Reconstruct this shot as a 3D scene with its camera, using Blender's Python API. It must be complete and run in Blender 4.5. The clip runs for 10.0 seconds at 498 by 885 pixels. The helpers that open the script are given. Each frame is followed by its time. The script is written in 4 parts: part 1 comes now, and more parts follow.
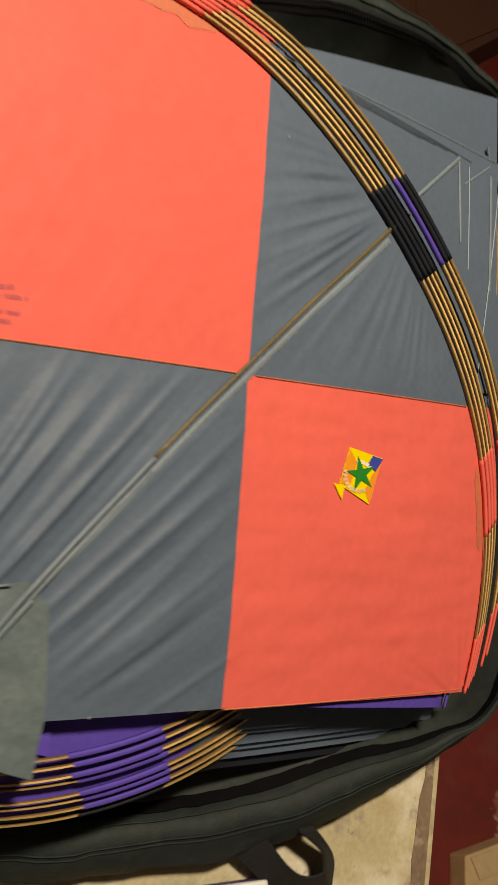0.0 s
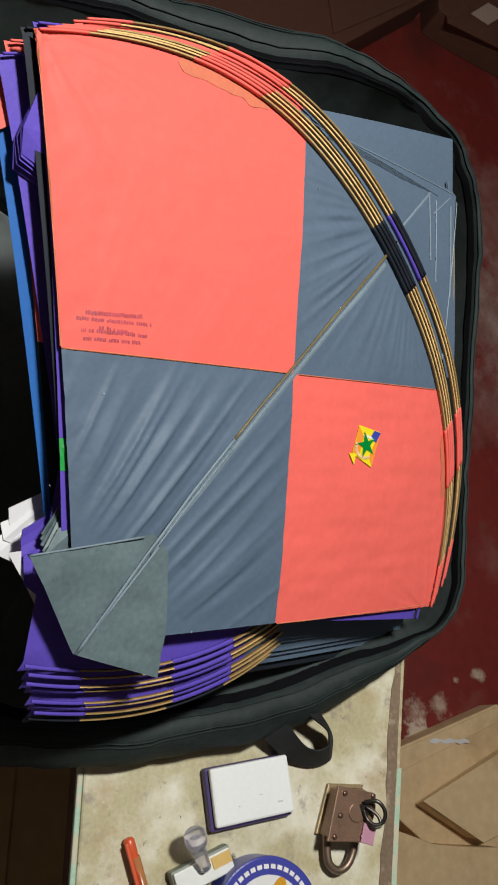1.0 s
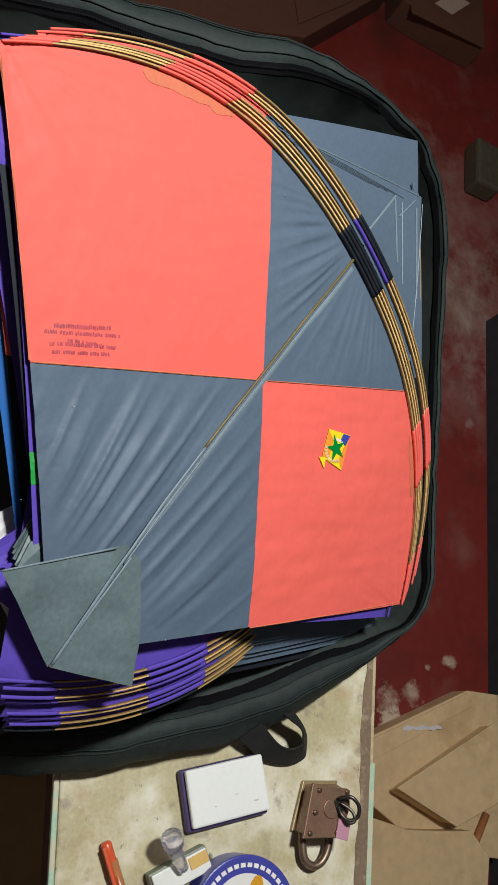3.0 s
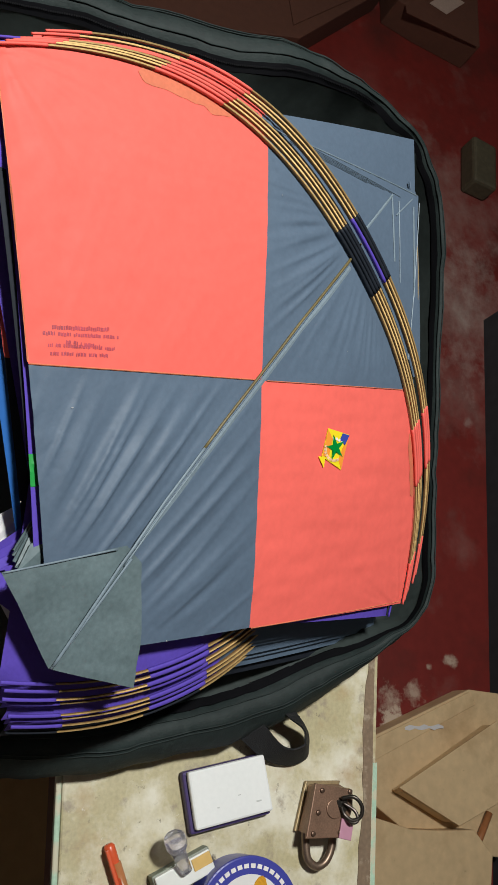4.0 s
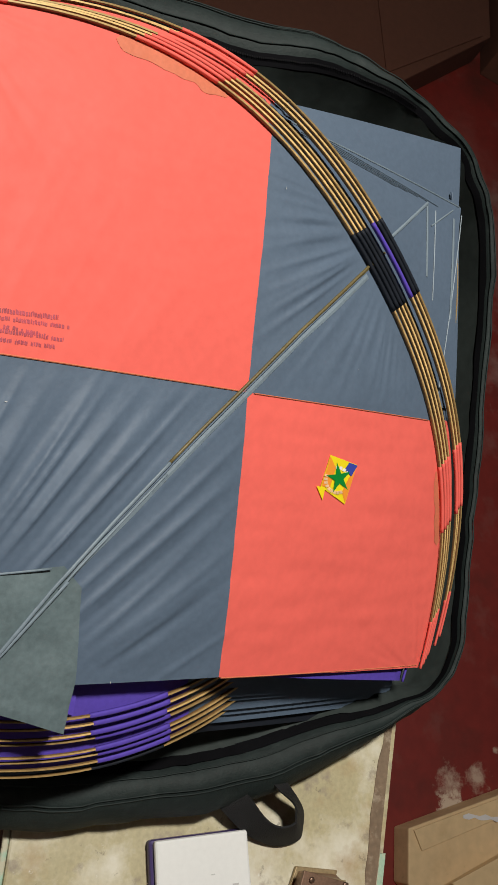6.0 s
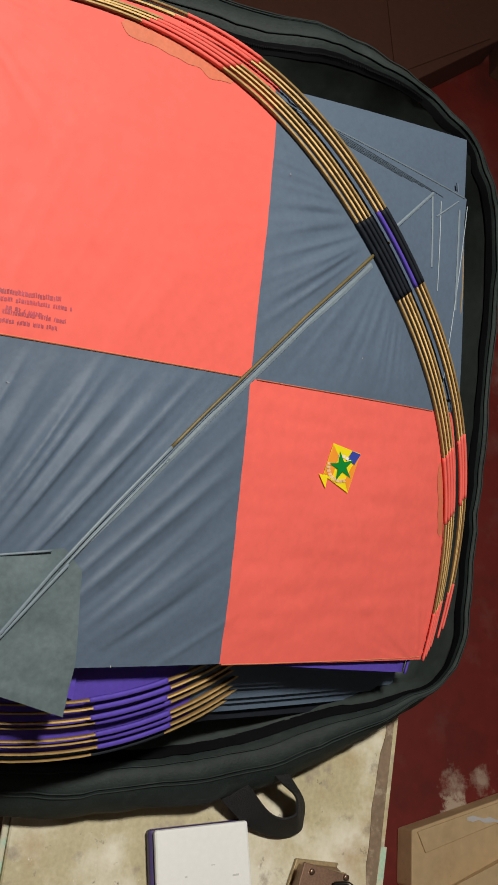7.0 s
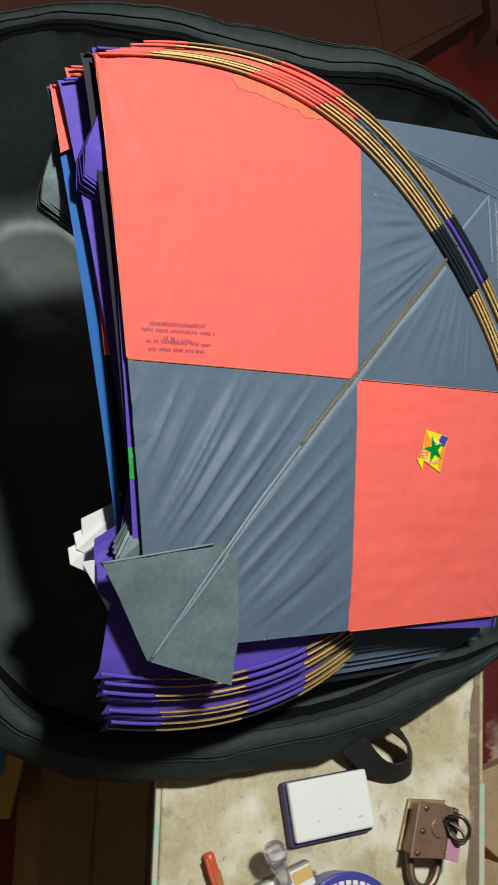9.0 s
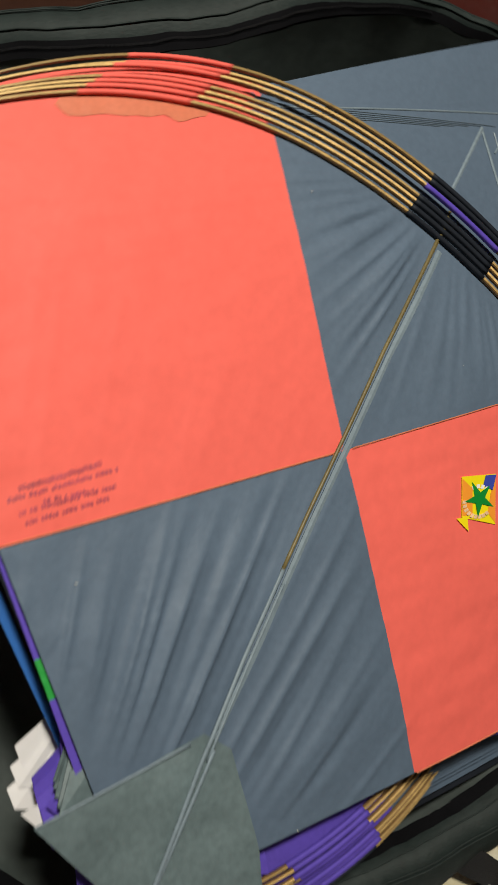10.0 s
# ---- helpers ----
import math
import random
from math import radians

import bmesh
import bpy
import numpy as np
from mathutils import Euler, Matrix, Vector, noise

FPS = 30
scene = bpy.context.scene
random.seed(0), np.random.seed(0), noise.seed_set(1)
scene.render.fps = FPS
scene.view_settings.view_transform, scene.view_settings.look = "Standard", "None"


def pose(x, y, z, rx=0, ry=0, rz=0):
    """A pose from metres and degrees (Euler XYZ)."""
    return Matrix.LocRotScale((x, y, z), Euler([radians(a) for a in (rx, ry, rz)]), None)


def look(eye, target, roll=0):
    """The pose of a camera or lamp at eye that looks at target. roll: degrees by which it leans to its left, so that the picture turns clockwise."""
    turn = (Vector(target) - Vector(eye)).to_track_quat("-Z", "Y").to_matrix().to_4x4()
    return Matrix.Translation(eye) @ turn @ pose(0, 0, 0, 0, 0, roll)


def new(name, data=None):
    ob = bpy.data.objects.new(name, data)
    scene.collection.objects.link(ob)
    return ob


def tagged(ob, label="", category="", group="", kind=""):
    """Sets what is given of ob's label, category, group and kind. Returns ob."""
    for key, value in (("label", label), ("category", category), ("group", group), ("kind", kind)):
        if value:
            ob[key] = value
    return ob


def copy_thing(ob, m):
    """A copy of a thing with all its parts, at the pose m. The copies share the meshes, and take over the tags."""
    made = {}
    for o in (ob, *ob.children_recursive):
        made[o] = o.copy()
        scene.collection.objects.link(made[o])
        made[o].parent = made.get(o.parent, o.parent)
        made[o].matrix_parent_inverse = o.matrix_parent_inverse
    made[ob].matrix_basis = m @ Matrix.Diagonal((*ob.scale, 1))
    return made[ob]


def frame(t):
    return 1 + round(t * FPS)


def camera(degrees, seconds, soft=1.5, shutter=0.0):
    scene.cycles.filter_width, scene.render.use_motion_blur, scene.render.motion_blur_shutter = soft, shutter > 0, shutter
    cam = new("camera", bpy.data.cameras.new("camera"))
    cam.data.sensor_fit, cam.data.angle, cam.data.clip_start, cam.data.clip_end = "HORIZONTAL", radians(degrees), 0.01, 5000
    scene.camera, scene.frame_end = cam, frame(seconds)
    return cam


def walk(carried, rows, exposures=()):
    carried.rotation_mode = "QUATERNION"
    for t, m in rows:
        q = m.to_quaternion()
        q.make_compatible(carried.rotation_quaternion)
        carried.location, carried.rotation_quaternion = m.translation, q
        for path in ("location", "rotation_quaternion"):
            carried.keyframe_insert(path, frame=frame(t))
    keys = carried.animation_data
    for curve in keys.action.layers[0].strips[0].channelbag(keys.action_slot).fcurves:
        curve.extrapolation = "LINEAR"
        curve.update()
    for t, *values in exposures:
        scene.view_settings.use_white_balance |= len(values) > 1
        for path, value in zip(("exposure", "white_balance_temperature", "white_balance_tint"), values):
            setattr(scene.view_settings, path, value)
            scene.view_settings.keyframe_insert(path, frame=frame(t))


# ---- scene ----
cam = camera(32.5, 10.0, shutter=0.4)
PATH = [
    (0, (-0.063, -0.019, 1.609), (-0.829, 0.430, -0.175), 38.0),
    (0.2, (-0.050, -0.079, 1.640), (-0.815, 0.482, -0.122), 42.6),
    (0.5, (-0.03, -0.141, 1.693), (-0.753, 0.499, -0.059), 47.6),
    (1, (-0.024, -0.178, 1.719), (-0.682, 0.558, -0.02), 53.0),
    (1.5, (-0.036, -0.177, 1.721), (-0.658, 0.594, -0.017), 55.4),
    (2, (-0.037, -0.175, 1.722), (-0.66, 0.605, -0.012), 55.5),
    (2.5, (-0.037, -0.181, 1.727), (-0.663, 0.613, 0.002), 55.6),
    (4, (-0.036, -0.181, 1.726), (-0.669, 0.623, 0.007), 54.7),
    (4.5, (-0.035, -0.178, 1.723), (-0.686, 0.569, -0.015), 52.4),
    (5, (-0.032, -0.139, 1.708), (-0.732, 0.54, -0.038), 49.3),
    (5.5, (-0.037, -0.099, 1.69), (-0.777, 0.516, -0.063), 46.8),
    (5.7, (-0.04, -0.078, 1.682), (-0.786, 0.511, -0.077), 45.9),
    (7, (-0.029, -0.065, 1.673), (-0.794, 0.484, -0.091), 44.4),
    (7.5, (-0.012, -0.116, 1.692), (-0.766, 0.486, -0.06), 46.0),
    (8, (0.004, -0.164, 1.706), (-0.739, 0.485, -0.033), 47.3),
    (8.5, (-0.004, -0.183, 1.718), (-0.735, 0.458, -0.03), 46.3),
    (9, (-0.008, -0.176, 1.717), (-0.728, 0.404, -0.056), 42.8),
    (9.3, (-0.048, -0.147, 1.685), (-0.748, 0.342, -0.123), 37.2),
    (9.5, (-0.086, -0.131, 1.669), (-0.755, 0.339, -0.166), 34.5),
    (9.7, (-0.105, -0.096, 1.642), (-0.790, 0.323, -0.190), 28.4),
    (10, (-0.160, -0.043, 1.627), (-0.750, 0.275, -0.254), 19.0),
]
walk(cam, [(t, look(eye, target, roll)) for t, eye, target, roll in PATH],
     [(0.0, -0.60, 8400, 13), (0.3, -0.50, 7300, 11), (0.6, -0.41, 6500, 9), (0.9, -0.37, 6000, 7), (4.8, -0.36, 5950, 7), (5.5, -0.45, 6200, 9), (7.0, -0.56, 6400, 10), (7.8, -0.38, 6000, 7), (9.0, -0.36, 6000, 5), (9.5, -0.47, 6250, 5), (10.0, -0.62, 6650, 6)])

# ---- light ----
world = bpy.data.worlds.new("room_air")
world.use_nodes = True
world.node_tree.nodes["Background"].inputs[0].default_value = (0.9, 0.95, 1.0, 1)
world.node_tree.nodes["Background"].inputs[1].default_value = 0.02
scene.world = world


def area_lamp(name, eye, target, sx, sy, watts, colour):
    data = bpy.data.lights.new(name, "AREA")
    data.shape, data.size, data.size_y, data.energy, data.color = "RECTANGLE", sx, sy, watts, colour
    ob = new(name, data)
    ob.matrix_world = look(eye, target)
    return ob


area_lamp("ceiling_lamp", (-0.56, 0.16, 2.70), (-0.3, 0.1, 1.0), 0.16, 0.16, 45, (1.0, 0.95, 0.86))


# ---- materials ----
def mat(name, colour, rough=0.6, metal=0.0, var=0.12, scale=30.0, bump=0.0, bscale=200.0, spec=0.5, stains=None, transl=0.0):
    """A procedural surface: base colour, fine grain, broad mottling and optional stains (colour, scale, threshold)."""
    m = bpy.data.materials.new(name)
    m.use_nodes = True
    nt = m.node_tree
    b = nt.nodes["Principled BSDF"]
    b.inputs["Roughness"].default_value, b.inputs["Metallic"].default_value = rough, metal
    b.inputs["Specular IOR Level"].default_value = spec
    tc = nt.nodes.new("ShaderNodeTexCoord")
    big = nt.nodes.new("ShaderNodeTexNoise")
    big.inputs["Scale"].default_value, big.inputs["Detail"].default_value = scale / 5, 4
    fine = nt.nodes.new("ShaderNodeTexNoise")
    fine.inputs["Scale"].default_value, fine.inputs["Detail"].default_value = scale * 4, 5
    for n in (big, fine):
        nt.links.new(tc.outputs["Object"], n.inputs["Vector"])
    add = nt.nodes.new("ShaderNodeMath")
    add.operation = "ADD"
    nt.links.new(big.outputs["Fac"], add.inputs[0])
    nt.links.new(fine.outputs["Fac"], add.inputs[1])
    ramp = nt.nodes.new("ShaderNodeMapRange")
    ramp.inputs["From Min"].default_value, ramp.inputs["From Max"].default_value = 0.6, 1.4
    ramp.inputs["To Min"].default_value, ramp.inputs["To Max"].default_value = 1 - var, 1 + var
    nt.links.new(add.outputs[0], ramp.inputs["Value"])
    mul = nt.nodes.new("ShaderNodeVectorMath")
    mul.operation = "SCALE"
    mul.inputs[0].default_value = colour
    nt.links.new(ramp.outputs["Result"], mul.inputs["Scale"])
    out = mul.outputs["Vector"]
    for scol, sscale, lo, hi in stains or ():
        sn = nt.nodes.new("ShaderNodeTexNoise")
        sn.inputs["Scale"].default_value, sn.inputs["Detail"].default_value, sn.inputs["Roughness"].default_value = sscale, 7, 0.65
        nt.links.new(tc.outputs["Object"], sn.inputs["Vector"])
        mr = nt.nodes.new("ShaderNodeMapRange")
        mr.inputs["From Min"].default_value, mr.inputs["From Max"].default_value = lo, hi
        nt.links.new(sn.outputs["Fac"], mr.inputs["Value"])
        mix = nt.nodes.new("ShaderNodeMix")
        mix.data_type = "RGBA"
        nt.links.new(mr.outputs["Result"], mix.inputs["Factor"])
        nt.links.new(out, mix.inputs["A"])
        mix.inputs["B"].default_value = (*scol, 1)
        out = mix.outputs["Result"]
    nt.links.new(out, b.inputs["Base Color"])
    if bump:
        bn = nt.nodes.new("ShaderNodeTexNoise")
        bn.inputs["Scale"].default_value, bn.inputs["Detail"].default_value = bscale, 6
        nt.links.new(tc.outputs["Object"], bn.inputs["Vector"])
        bp = nt.nodes.new("ShaderNodeBump")
        bp.inputs["Strength"].default_value, bp.inputs["Distance"].default_value = bump, 0.002
        nt.links.new(bn.outputs["Fac"], bp.inputs["Height"])
        nt.links.new(bp.outputs["Normal"], b.inputs["Normal"])
    if transl:
        tr = nt.nodes.new("ShaderNodeBsdfTranslucent")
        nt.links.new(out, tr.inputs["Color"])
        ms = nt.nodes.new("ShaderNodeMixShader")
        ms.inputs[0].default_value = transl
        nt.links.new(b.outputs[0], ms.inputs[1])
        nt.links.new(tr.outputs[0], ms.inputs[2])
        nt.links.new(ms.outputs[0], nt.nodes["Material Output"].inputs["Surface"])
    return m


RED = mat("red_kite_paper", (0.81, 0.138, 0.109), 0.55, var=0.06, scale=40, bump=0.10, bscale=110, spec=0.13)
GREY = mat("grey_kite_paper", (0.096, 0.134, 0.189), 0.56, var=0.10, scale=60, bump=0.2, bscale=120, spec=0.35)
FIN = mat("grey_tail_paper", (0.134, 0.182, 0.194), 0.5, var=0.26, scale=60, bump=0.5, bscale=70)
PALE = mat("pale_grey_paper", (0.185, 0.235, 0.275), 0.5, var=0.2, scale=90)
PURPLE = mat("purple_kite_paper", (0.105, 0.066, 0.41), 0.5, var=0.12, scale=80, bump=0.2, bscale=120, spec=0.15)
BLUE = mat("blue_kite_paper", (0.03, 0.12, 0.38), 0.5, var=0.1, scale=80, spec=0.12)
BLACKP = mat("black_kite_paper", (0.016, 0.019, 0.026), 0.55, var=0.2, scale=80, spec=0.15)
GREEN = mat("green_kite_paper", (0.02, 0.30, 0.05), 0.5)
WHITEP = mat("white_kite_paper", (0.72, 0.70, 0.70), 0.6, var=0.06)
GLUED = mat("glued_double_paper", (0.59, 0.165, 0.088), 0.5, var=0.12, scale=90, bump=0.2, bscale=120, spec=0.3)
SEAM = mat("orange_seam_paper", (0.62, 0.175, 0.085), 0.6, var=0.2, scale=200)
BAMBOO = mat("golden_bamboo", (0.56, 0.375, 0.150), 0.27, var=0.4, scale=60)
# brown for the bows' sides, with the shade between bows in the colour
BAMBOO_SHADE = mat("shaded_bamboo_side", (0.19, 0.105, 0.035), 0.55, var=0.35, scale=90)
BAMBOO_DK = mat("aged_bamboo", (0.15, 0.115, 0.045), 0.5, var=0.4, scale=140)
FABRIC = mat("black_bag_fabric", (0.0155, 0.023, 0.022), 0.66, var=0.35, scale=30, bump=0.22, bscale=420, spec=0.28, stains=[((0.030, 0.038, 0.036), 60, 0.58, 0.75)])
LINING = mat("black_bag_lining", (0.040, 0.050, 0.047), 0.48, var=0.3, scale=30, bump=0.7, bscale=16)
ZIP = mat("black_zip_tape", (0.005, 0.005, 0.006), 0.9, var=0.3, scale=200, spec=0.05)
TEETH = mat("dark_zip_teeth", (0.006, 0.006, 0.007), 0.4, var=0.2, spec=0.25)
WEB = mat("black_webbing", (0.008, 0.008, 0.009), 0.7, var=0.3, scale=300, bump=0.5, bscale=900)
TABLE = mat("cream_painted_wood", (0.45, 0.392, 0.23), 0.45, var=0.20, scale=70, bump=0.3, bscale=45,
            stains=[((0.66, 0.62, 0.50), 14, 0.46, 0.64), ((0.36, 0.23, 0.10), 11, 0.54, 0.74), ((0.27, 0.22, 0.16), 32, 0.55, 0.68), ((0.09, 0.07, 0.05), 70, 0.62, 0.70), ((0.70, 0.68, 0.60), 120, 0.66, 0.72)])
MINT = mat("mint_green_paint", (0.36, 0.50, 0.37), 0.5, var=0.2, scale=80, stains=[((0.5, 0.47, 0.34), 50, 0.48, 0.58), ((0.2, 0.15, 0.1), 40, 0.60, 0.68)])
WORN = mat("worn_brown_wood", (0.17, 0.115, 0.07), 0.7, var=0.35, scale=60, bump=0.4, bscale=90, stains=[((0.4, 0.33, 0.24), 30, 0.55, 0.7)])
# table wood below the top, its shade put into the colour
SHADED_WOOD = mat("shaded_table_side", (0.05, 0.045, 0.03), 0.6, var=0.2)
FLOOR = mat("red_oxide_floor", (0.19, 0.021, 0.016), 0.45, var=0.18, scale=10, bump=0.1, bscale=30,
            stains=[((0.10, 0.02, 0.015), 4, 0.5, 0.7), ((0.20, 0.09, 0.075), 6, 0.56, 0.82), ((0.30, 0.10, 0.07), 14, 0.70, 0.80)])


def worn_spots(m, spots, colour, scale):
    """Peeled or dusty spots (x, y, radius, strength) with ragged, noisy outlines."""
    nt = m.node_tree
    b = nt.nodes["Principled BSDF"]
    out = b.inputs["Base Color"].links[0].from_socket
    tc = nt.nodes.new("ShaderNodeTexCoord")
    nz = nt.nodes.new("ShaderNodeTexNoise")
    nz.inputs["Scale"].default_value, nz.inputs["Detail"].default_value, nz.inputs["Roughness"].default_value = scale, 8, 0.7
    nt.links.new(tc.outputs["Object"], nz.inputs["Vector"])
    for x, y, r, k, soft in spots:
        dist = nt.nodes.new("ShaderNodeVectorMath")
        dist.operation = "DISTANCE"
        dist.inputs[1].default_value = (x, y, 0.0)
        nt.links.new(tc.outputs["Object"], dist.inputs[0])
        mr = nt.nodes.new("ShaderNodeMapRange")
        mr.inputs["From Min"].default_value, mr.inputs["From Max"].default_value = 0.0, r
        mr.inputs["To Min"].default_value, mr.inputs["To Max"].default_value = 0.42, -0.12
        nt.links.new(dist.outputs["Value"], mr.inputs["Value"])
        add = nt.nodes.new("ShaderNodeMath")
        nt.links.new(mr.outputs["Result"], add.inputs[0])
        nt.links.new(nz.outputs["Fac"], add.inputs[1])
        cut = nt.nodes.new("ShaderNodeMapRange")
        cut.inputs["From Min"].default_value, cut.inputs["From Max"].default_value = 0.60, 0.60 + soft
        cut.inputs["To Min"].default_value, cut.inputs["To Max"].default_value = 0.0, k
        nt.links.new(add.outputs[0], cut.inputs["Value"])
        mix = nt.nodes.new("ShaderNodeMix")
        mix.data_type = "RGBA"
        nt.links.new(cut.outputs["Result"], mix.inputs["Factor"])
        nt.links.new(out, mix.inputs["A"])
        mix.inputs["B"].default_value = (*colour, 1)
        out = mix.outputs["Result"]
    nt.links.new(out, b.inputs["Base Color"])


worn_spots(FLOOR, [(-0.038, 0.975, 0.060, 1.0, 0.14), (-0.010, 0.965, 0.045, 1.0, 0.14), (-0.092, 0.968, 0.058, 0.7, 0.28), (-0.104, 1.037, 0.052, 0.7, 0.28),
                   (-0.182, 1.150, 0.036, 0.8, 0.25), (-0.165, 1.088, 0.018, 0.6, 0.15)], (0.58, 0.46, 0.35), 38)
worn_spots(FLOOR, [(-1.155, 1.310, 0.40, 0.75, 0.5), (-1.45, 1.27, 0.50, 0.6, 0.6), (-0.90, 1.27, 0.3, 0.4, 0.6), (-0.805, 1.282, 0.030, 0.35, 0.2), (-1.70, 1.05, 0.35, 0.16, 0.5), (-0.45, 1.22, 0.10, 0.18, 0.4)], (0.44, 0.36, 0.31), 11)
# the north wall is a much darker grey than the other walls
WALL = mat("dark_wall", (0.03, 0.033, 0.038), 0.8, var=0.3, scale=8)
# kept pale so that the unseen room surfaces bounce fill light
BOUNCE_PLASTER = mat("pale_bounce_plaster", (0.74, 0.72, 0.67), 0.8, var=0.15, scale=6)
CARD = mat("brown_cardboard", (0.68, 0.49, 0.27), 0.72, var=0.14, scale=12, bump=0.35, bscale=9, stains=[((0.52, 0.35, 0.18), 9, 0.52, 0.75), ((0.40, 0.27, 0.14), 60, 0.66, 0.75)])
# the far cartons: a much darker, redder brown than CARD
CARD_DK = mat("dark_brown_cardboard", (0.10, 0.036, 0.020), 0.75, var=0.15, scale=12)
PADLID = mat("white_plastic_lid", (0.74, 0.74, 0.72), 0.4, var=0.04, scale=60, stains=[((0.45, 0.45, 0.5), 70, 0.70, 0.76)])
PADBASE = mat("violet_plastic_base", (0.055, 0.035, 0.13), 0.45)
LOCKM = mat("rusty_brass", (0.22, 0.13, 0.085), 0.42, 0.55, var=0.35, scale=160, bump=0.05, bscale=300)
LOCKS = mat("aged_brass_edge", (0.35, 0.26, 0.14), 0.4, 0.6, var=0.3, scale=120)
STEEL = mat("dark_steel", (0.08, 0.07, 0.06), 0.3, 0.9)
SHACK = mat("brown_steel_shackle", (0.20, 0.14, 0.10), 0.4, 0.7, var=0.3, scale=120)
RIVET = mat("dark_rivet", (0.16, 0.10, 0.07), 0.3, 0.7)
PINKTAG = mat("pink_plastic_tag", (0.45, 0.22, 0.30), 0.5)
YELLOW = mat("yellow_print", (0.85, 0.68, 0.01), 0.4, var=0.03)
ORANGE = mat("orange_print", (0.85, 0.30, 0.03), 0.4, var=0.03)
PGREEN = mat("green_print", (0.005, 0.22, 0.03), 0.4, var=0.03)
PBLUE = mat("blue_print", (0.04, 0.06, 0.35), 0.4, var=0.03)
PCREAM = mat("cream_orange_print", (0.80, 0.52, 0.30), 0.5, var=0.4, scale=900)
PWHITE = mat("white_print", (0.75, 0.72, 0.7), 0.5)
INK = mat("dark_stamp_ink", (0.40, 0.055, 0.080), 0.6, var=0.6, scale=420)
TINBLUE = mat("blue_tin_paint", (0.05, 0.055, 0.30), 0.3, var=0.05)
TINGOLD = mat("golden_yellow_print", (0.62, 0.30, 0.015), 0.35, var=0.3, scale=120)
TINWHITE = mat("white_tin_paint", (0.7, 0.68, 0.66), 0.35, var=0.05)
PENCAP = mat("orange_red_plastic", (0.60, 0.09, 0.03), 0.35)
PENBODY = mat("amber_plastic", (0.40, 0.16, 0.06), 0.3)
GLASSY = mat("clear_violet_plastic", (0.80, 0.78, 0.86), 0.08, var=0.05, scale=150, spec=0.6)
GLASSY.node_tree.nodes["Principled BSDF"].inputs["Transmission Weight"].default_value = 0.85
STAMPW = mat("stamp_white_face", (0.72, 0.72, 0.68), 0.45, var=0.06)
STAMPY = mat("ochre_stain", (0.62, 0.40, 0.12), 0.5)
STAMPG = mat("grey_green_edge", (0.2, 0.22, 0.17), 0.5)
BROWNBOX = mat("dark_ochre_board", (0.30, 0.19, 0.075), 0.7, var=0.2, scale=10)
PALECARD = mat("pale_label_paper", (0.42, 0.30, 0.24), 0.7)
OLIVE = mat("olive_dusty_wood", (0.085, 0.07, 0.04), 0.7, var=0.3, scale=20)
YELLOWBOX = mat("yellow_board", (0.55, 0.36, 0.06), 0.6, var=0.15, scale=15)
TEALBLUE = mat("dull_blue_print", (0.05, 0.16, 0.30), 0.6, var=0.15)
DUST = mat("pale_dust", (0.5, 0.5, 0.48), 0.8)


def vary(m, lo, hi):
    """Each piece a little lighter or darker than its neighbours."""
    nt = m.node_tree
    b = nt.nodes["Principled BSDF"]
    src = b.inputs["Base Color"].links[0].from_socket
    info = nt.nodes.new("ShaderNodeObjectInfo")
    mr = nt.nodes.new("ShaderNodeMapRange")
    mr.inputs["To Min"].default_value, mr.inputs["To Max"].default_value = lo, hi
    nt.links.new(info.outputs["Random"], mr.inputs["Value"])
    sc = nt.nodes.new("ShaderNodeVectorMath")
    sc.operation = "SCALE"
    nt.links.new(src, sc.inputs[0])
    nt.links.new(mr.outputs["Result"], sc.inputs["Scale"])
    nt.links.new(sc.outputs["Vector"], b.inputs["Base Color"])


vary(BAMBOO, 0.5, 1.4)
vary(WHITEP, 0.8, 1.0)
vary(FIN, 0.75, 1.1)


# ---- building helpers ----
def part(name, bm, material, parent=None, label="", smooth=False):
    me = bpy.data.meshes.new(name)
    bm.normal_update()
    bm.to_mesh(me)
    bm.free()
    if smooth:
        for p in me.polygons:
            p.use_smooth = True
    me.materials.append(material)
    ob = new(name, me)
    if parent is not None:
        ob.parent = parent
    if label:
        ob["label"] = label
    return ob


def empty(name, m, label, category, group=""):
    ob = new(name)
    ob.matrix_world = m
    ob.empty_display_size = 0.02
    return tagged(ob, label, category, group)


def bm_box(sx, sy, sz, at=(0, 0, 0), bevel=0.0, seg=2, rot=None):
    bm = bmesh.new()
    bmesh.ops.create_cube(bm, size=1)
    bmesh.ops.scale(bm, vec=(sx, sy, sz), verts=bm.verts)
    if bevel:
        bmesh.ops.bevel(bm, geom=bm.edges[:], offset=bevel, segments=seg, affect="EDGES", profile=0.5)
    if rot is not None:
        bmesh.ops.transform(bm, matrix=rot, verts=bm.verts)
    bmesh.ops.translate(bm, vec=at, verts=bm.verts)
    return bm


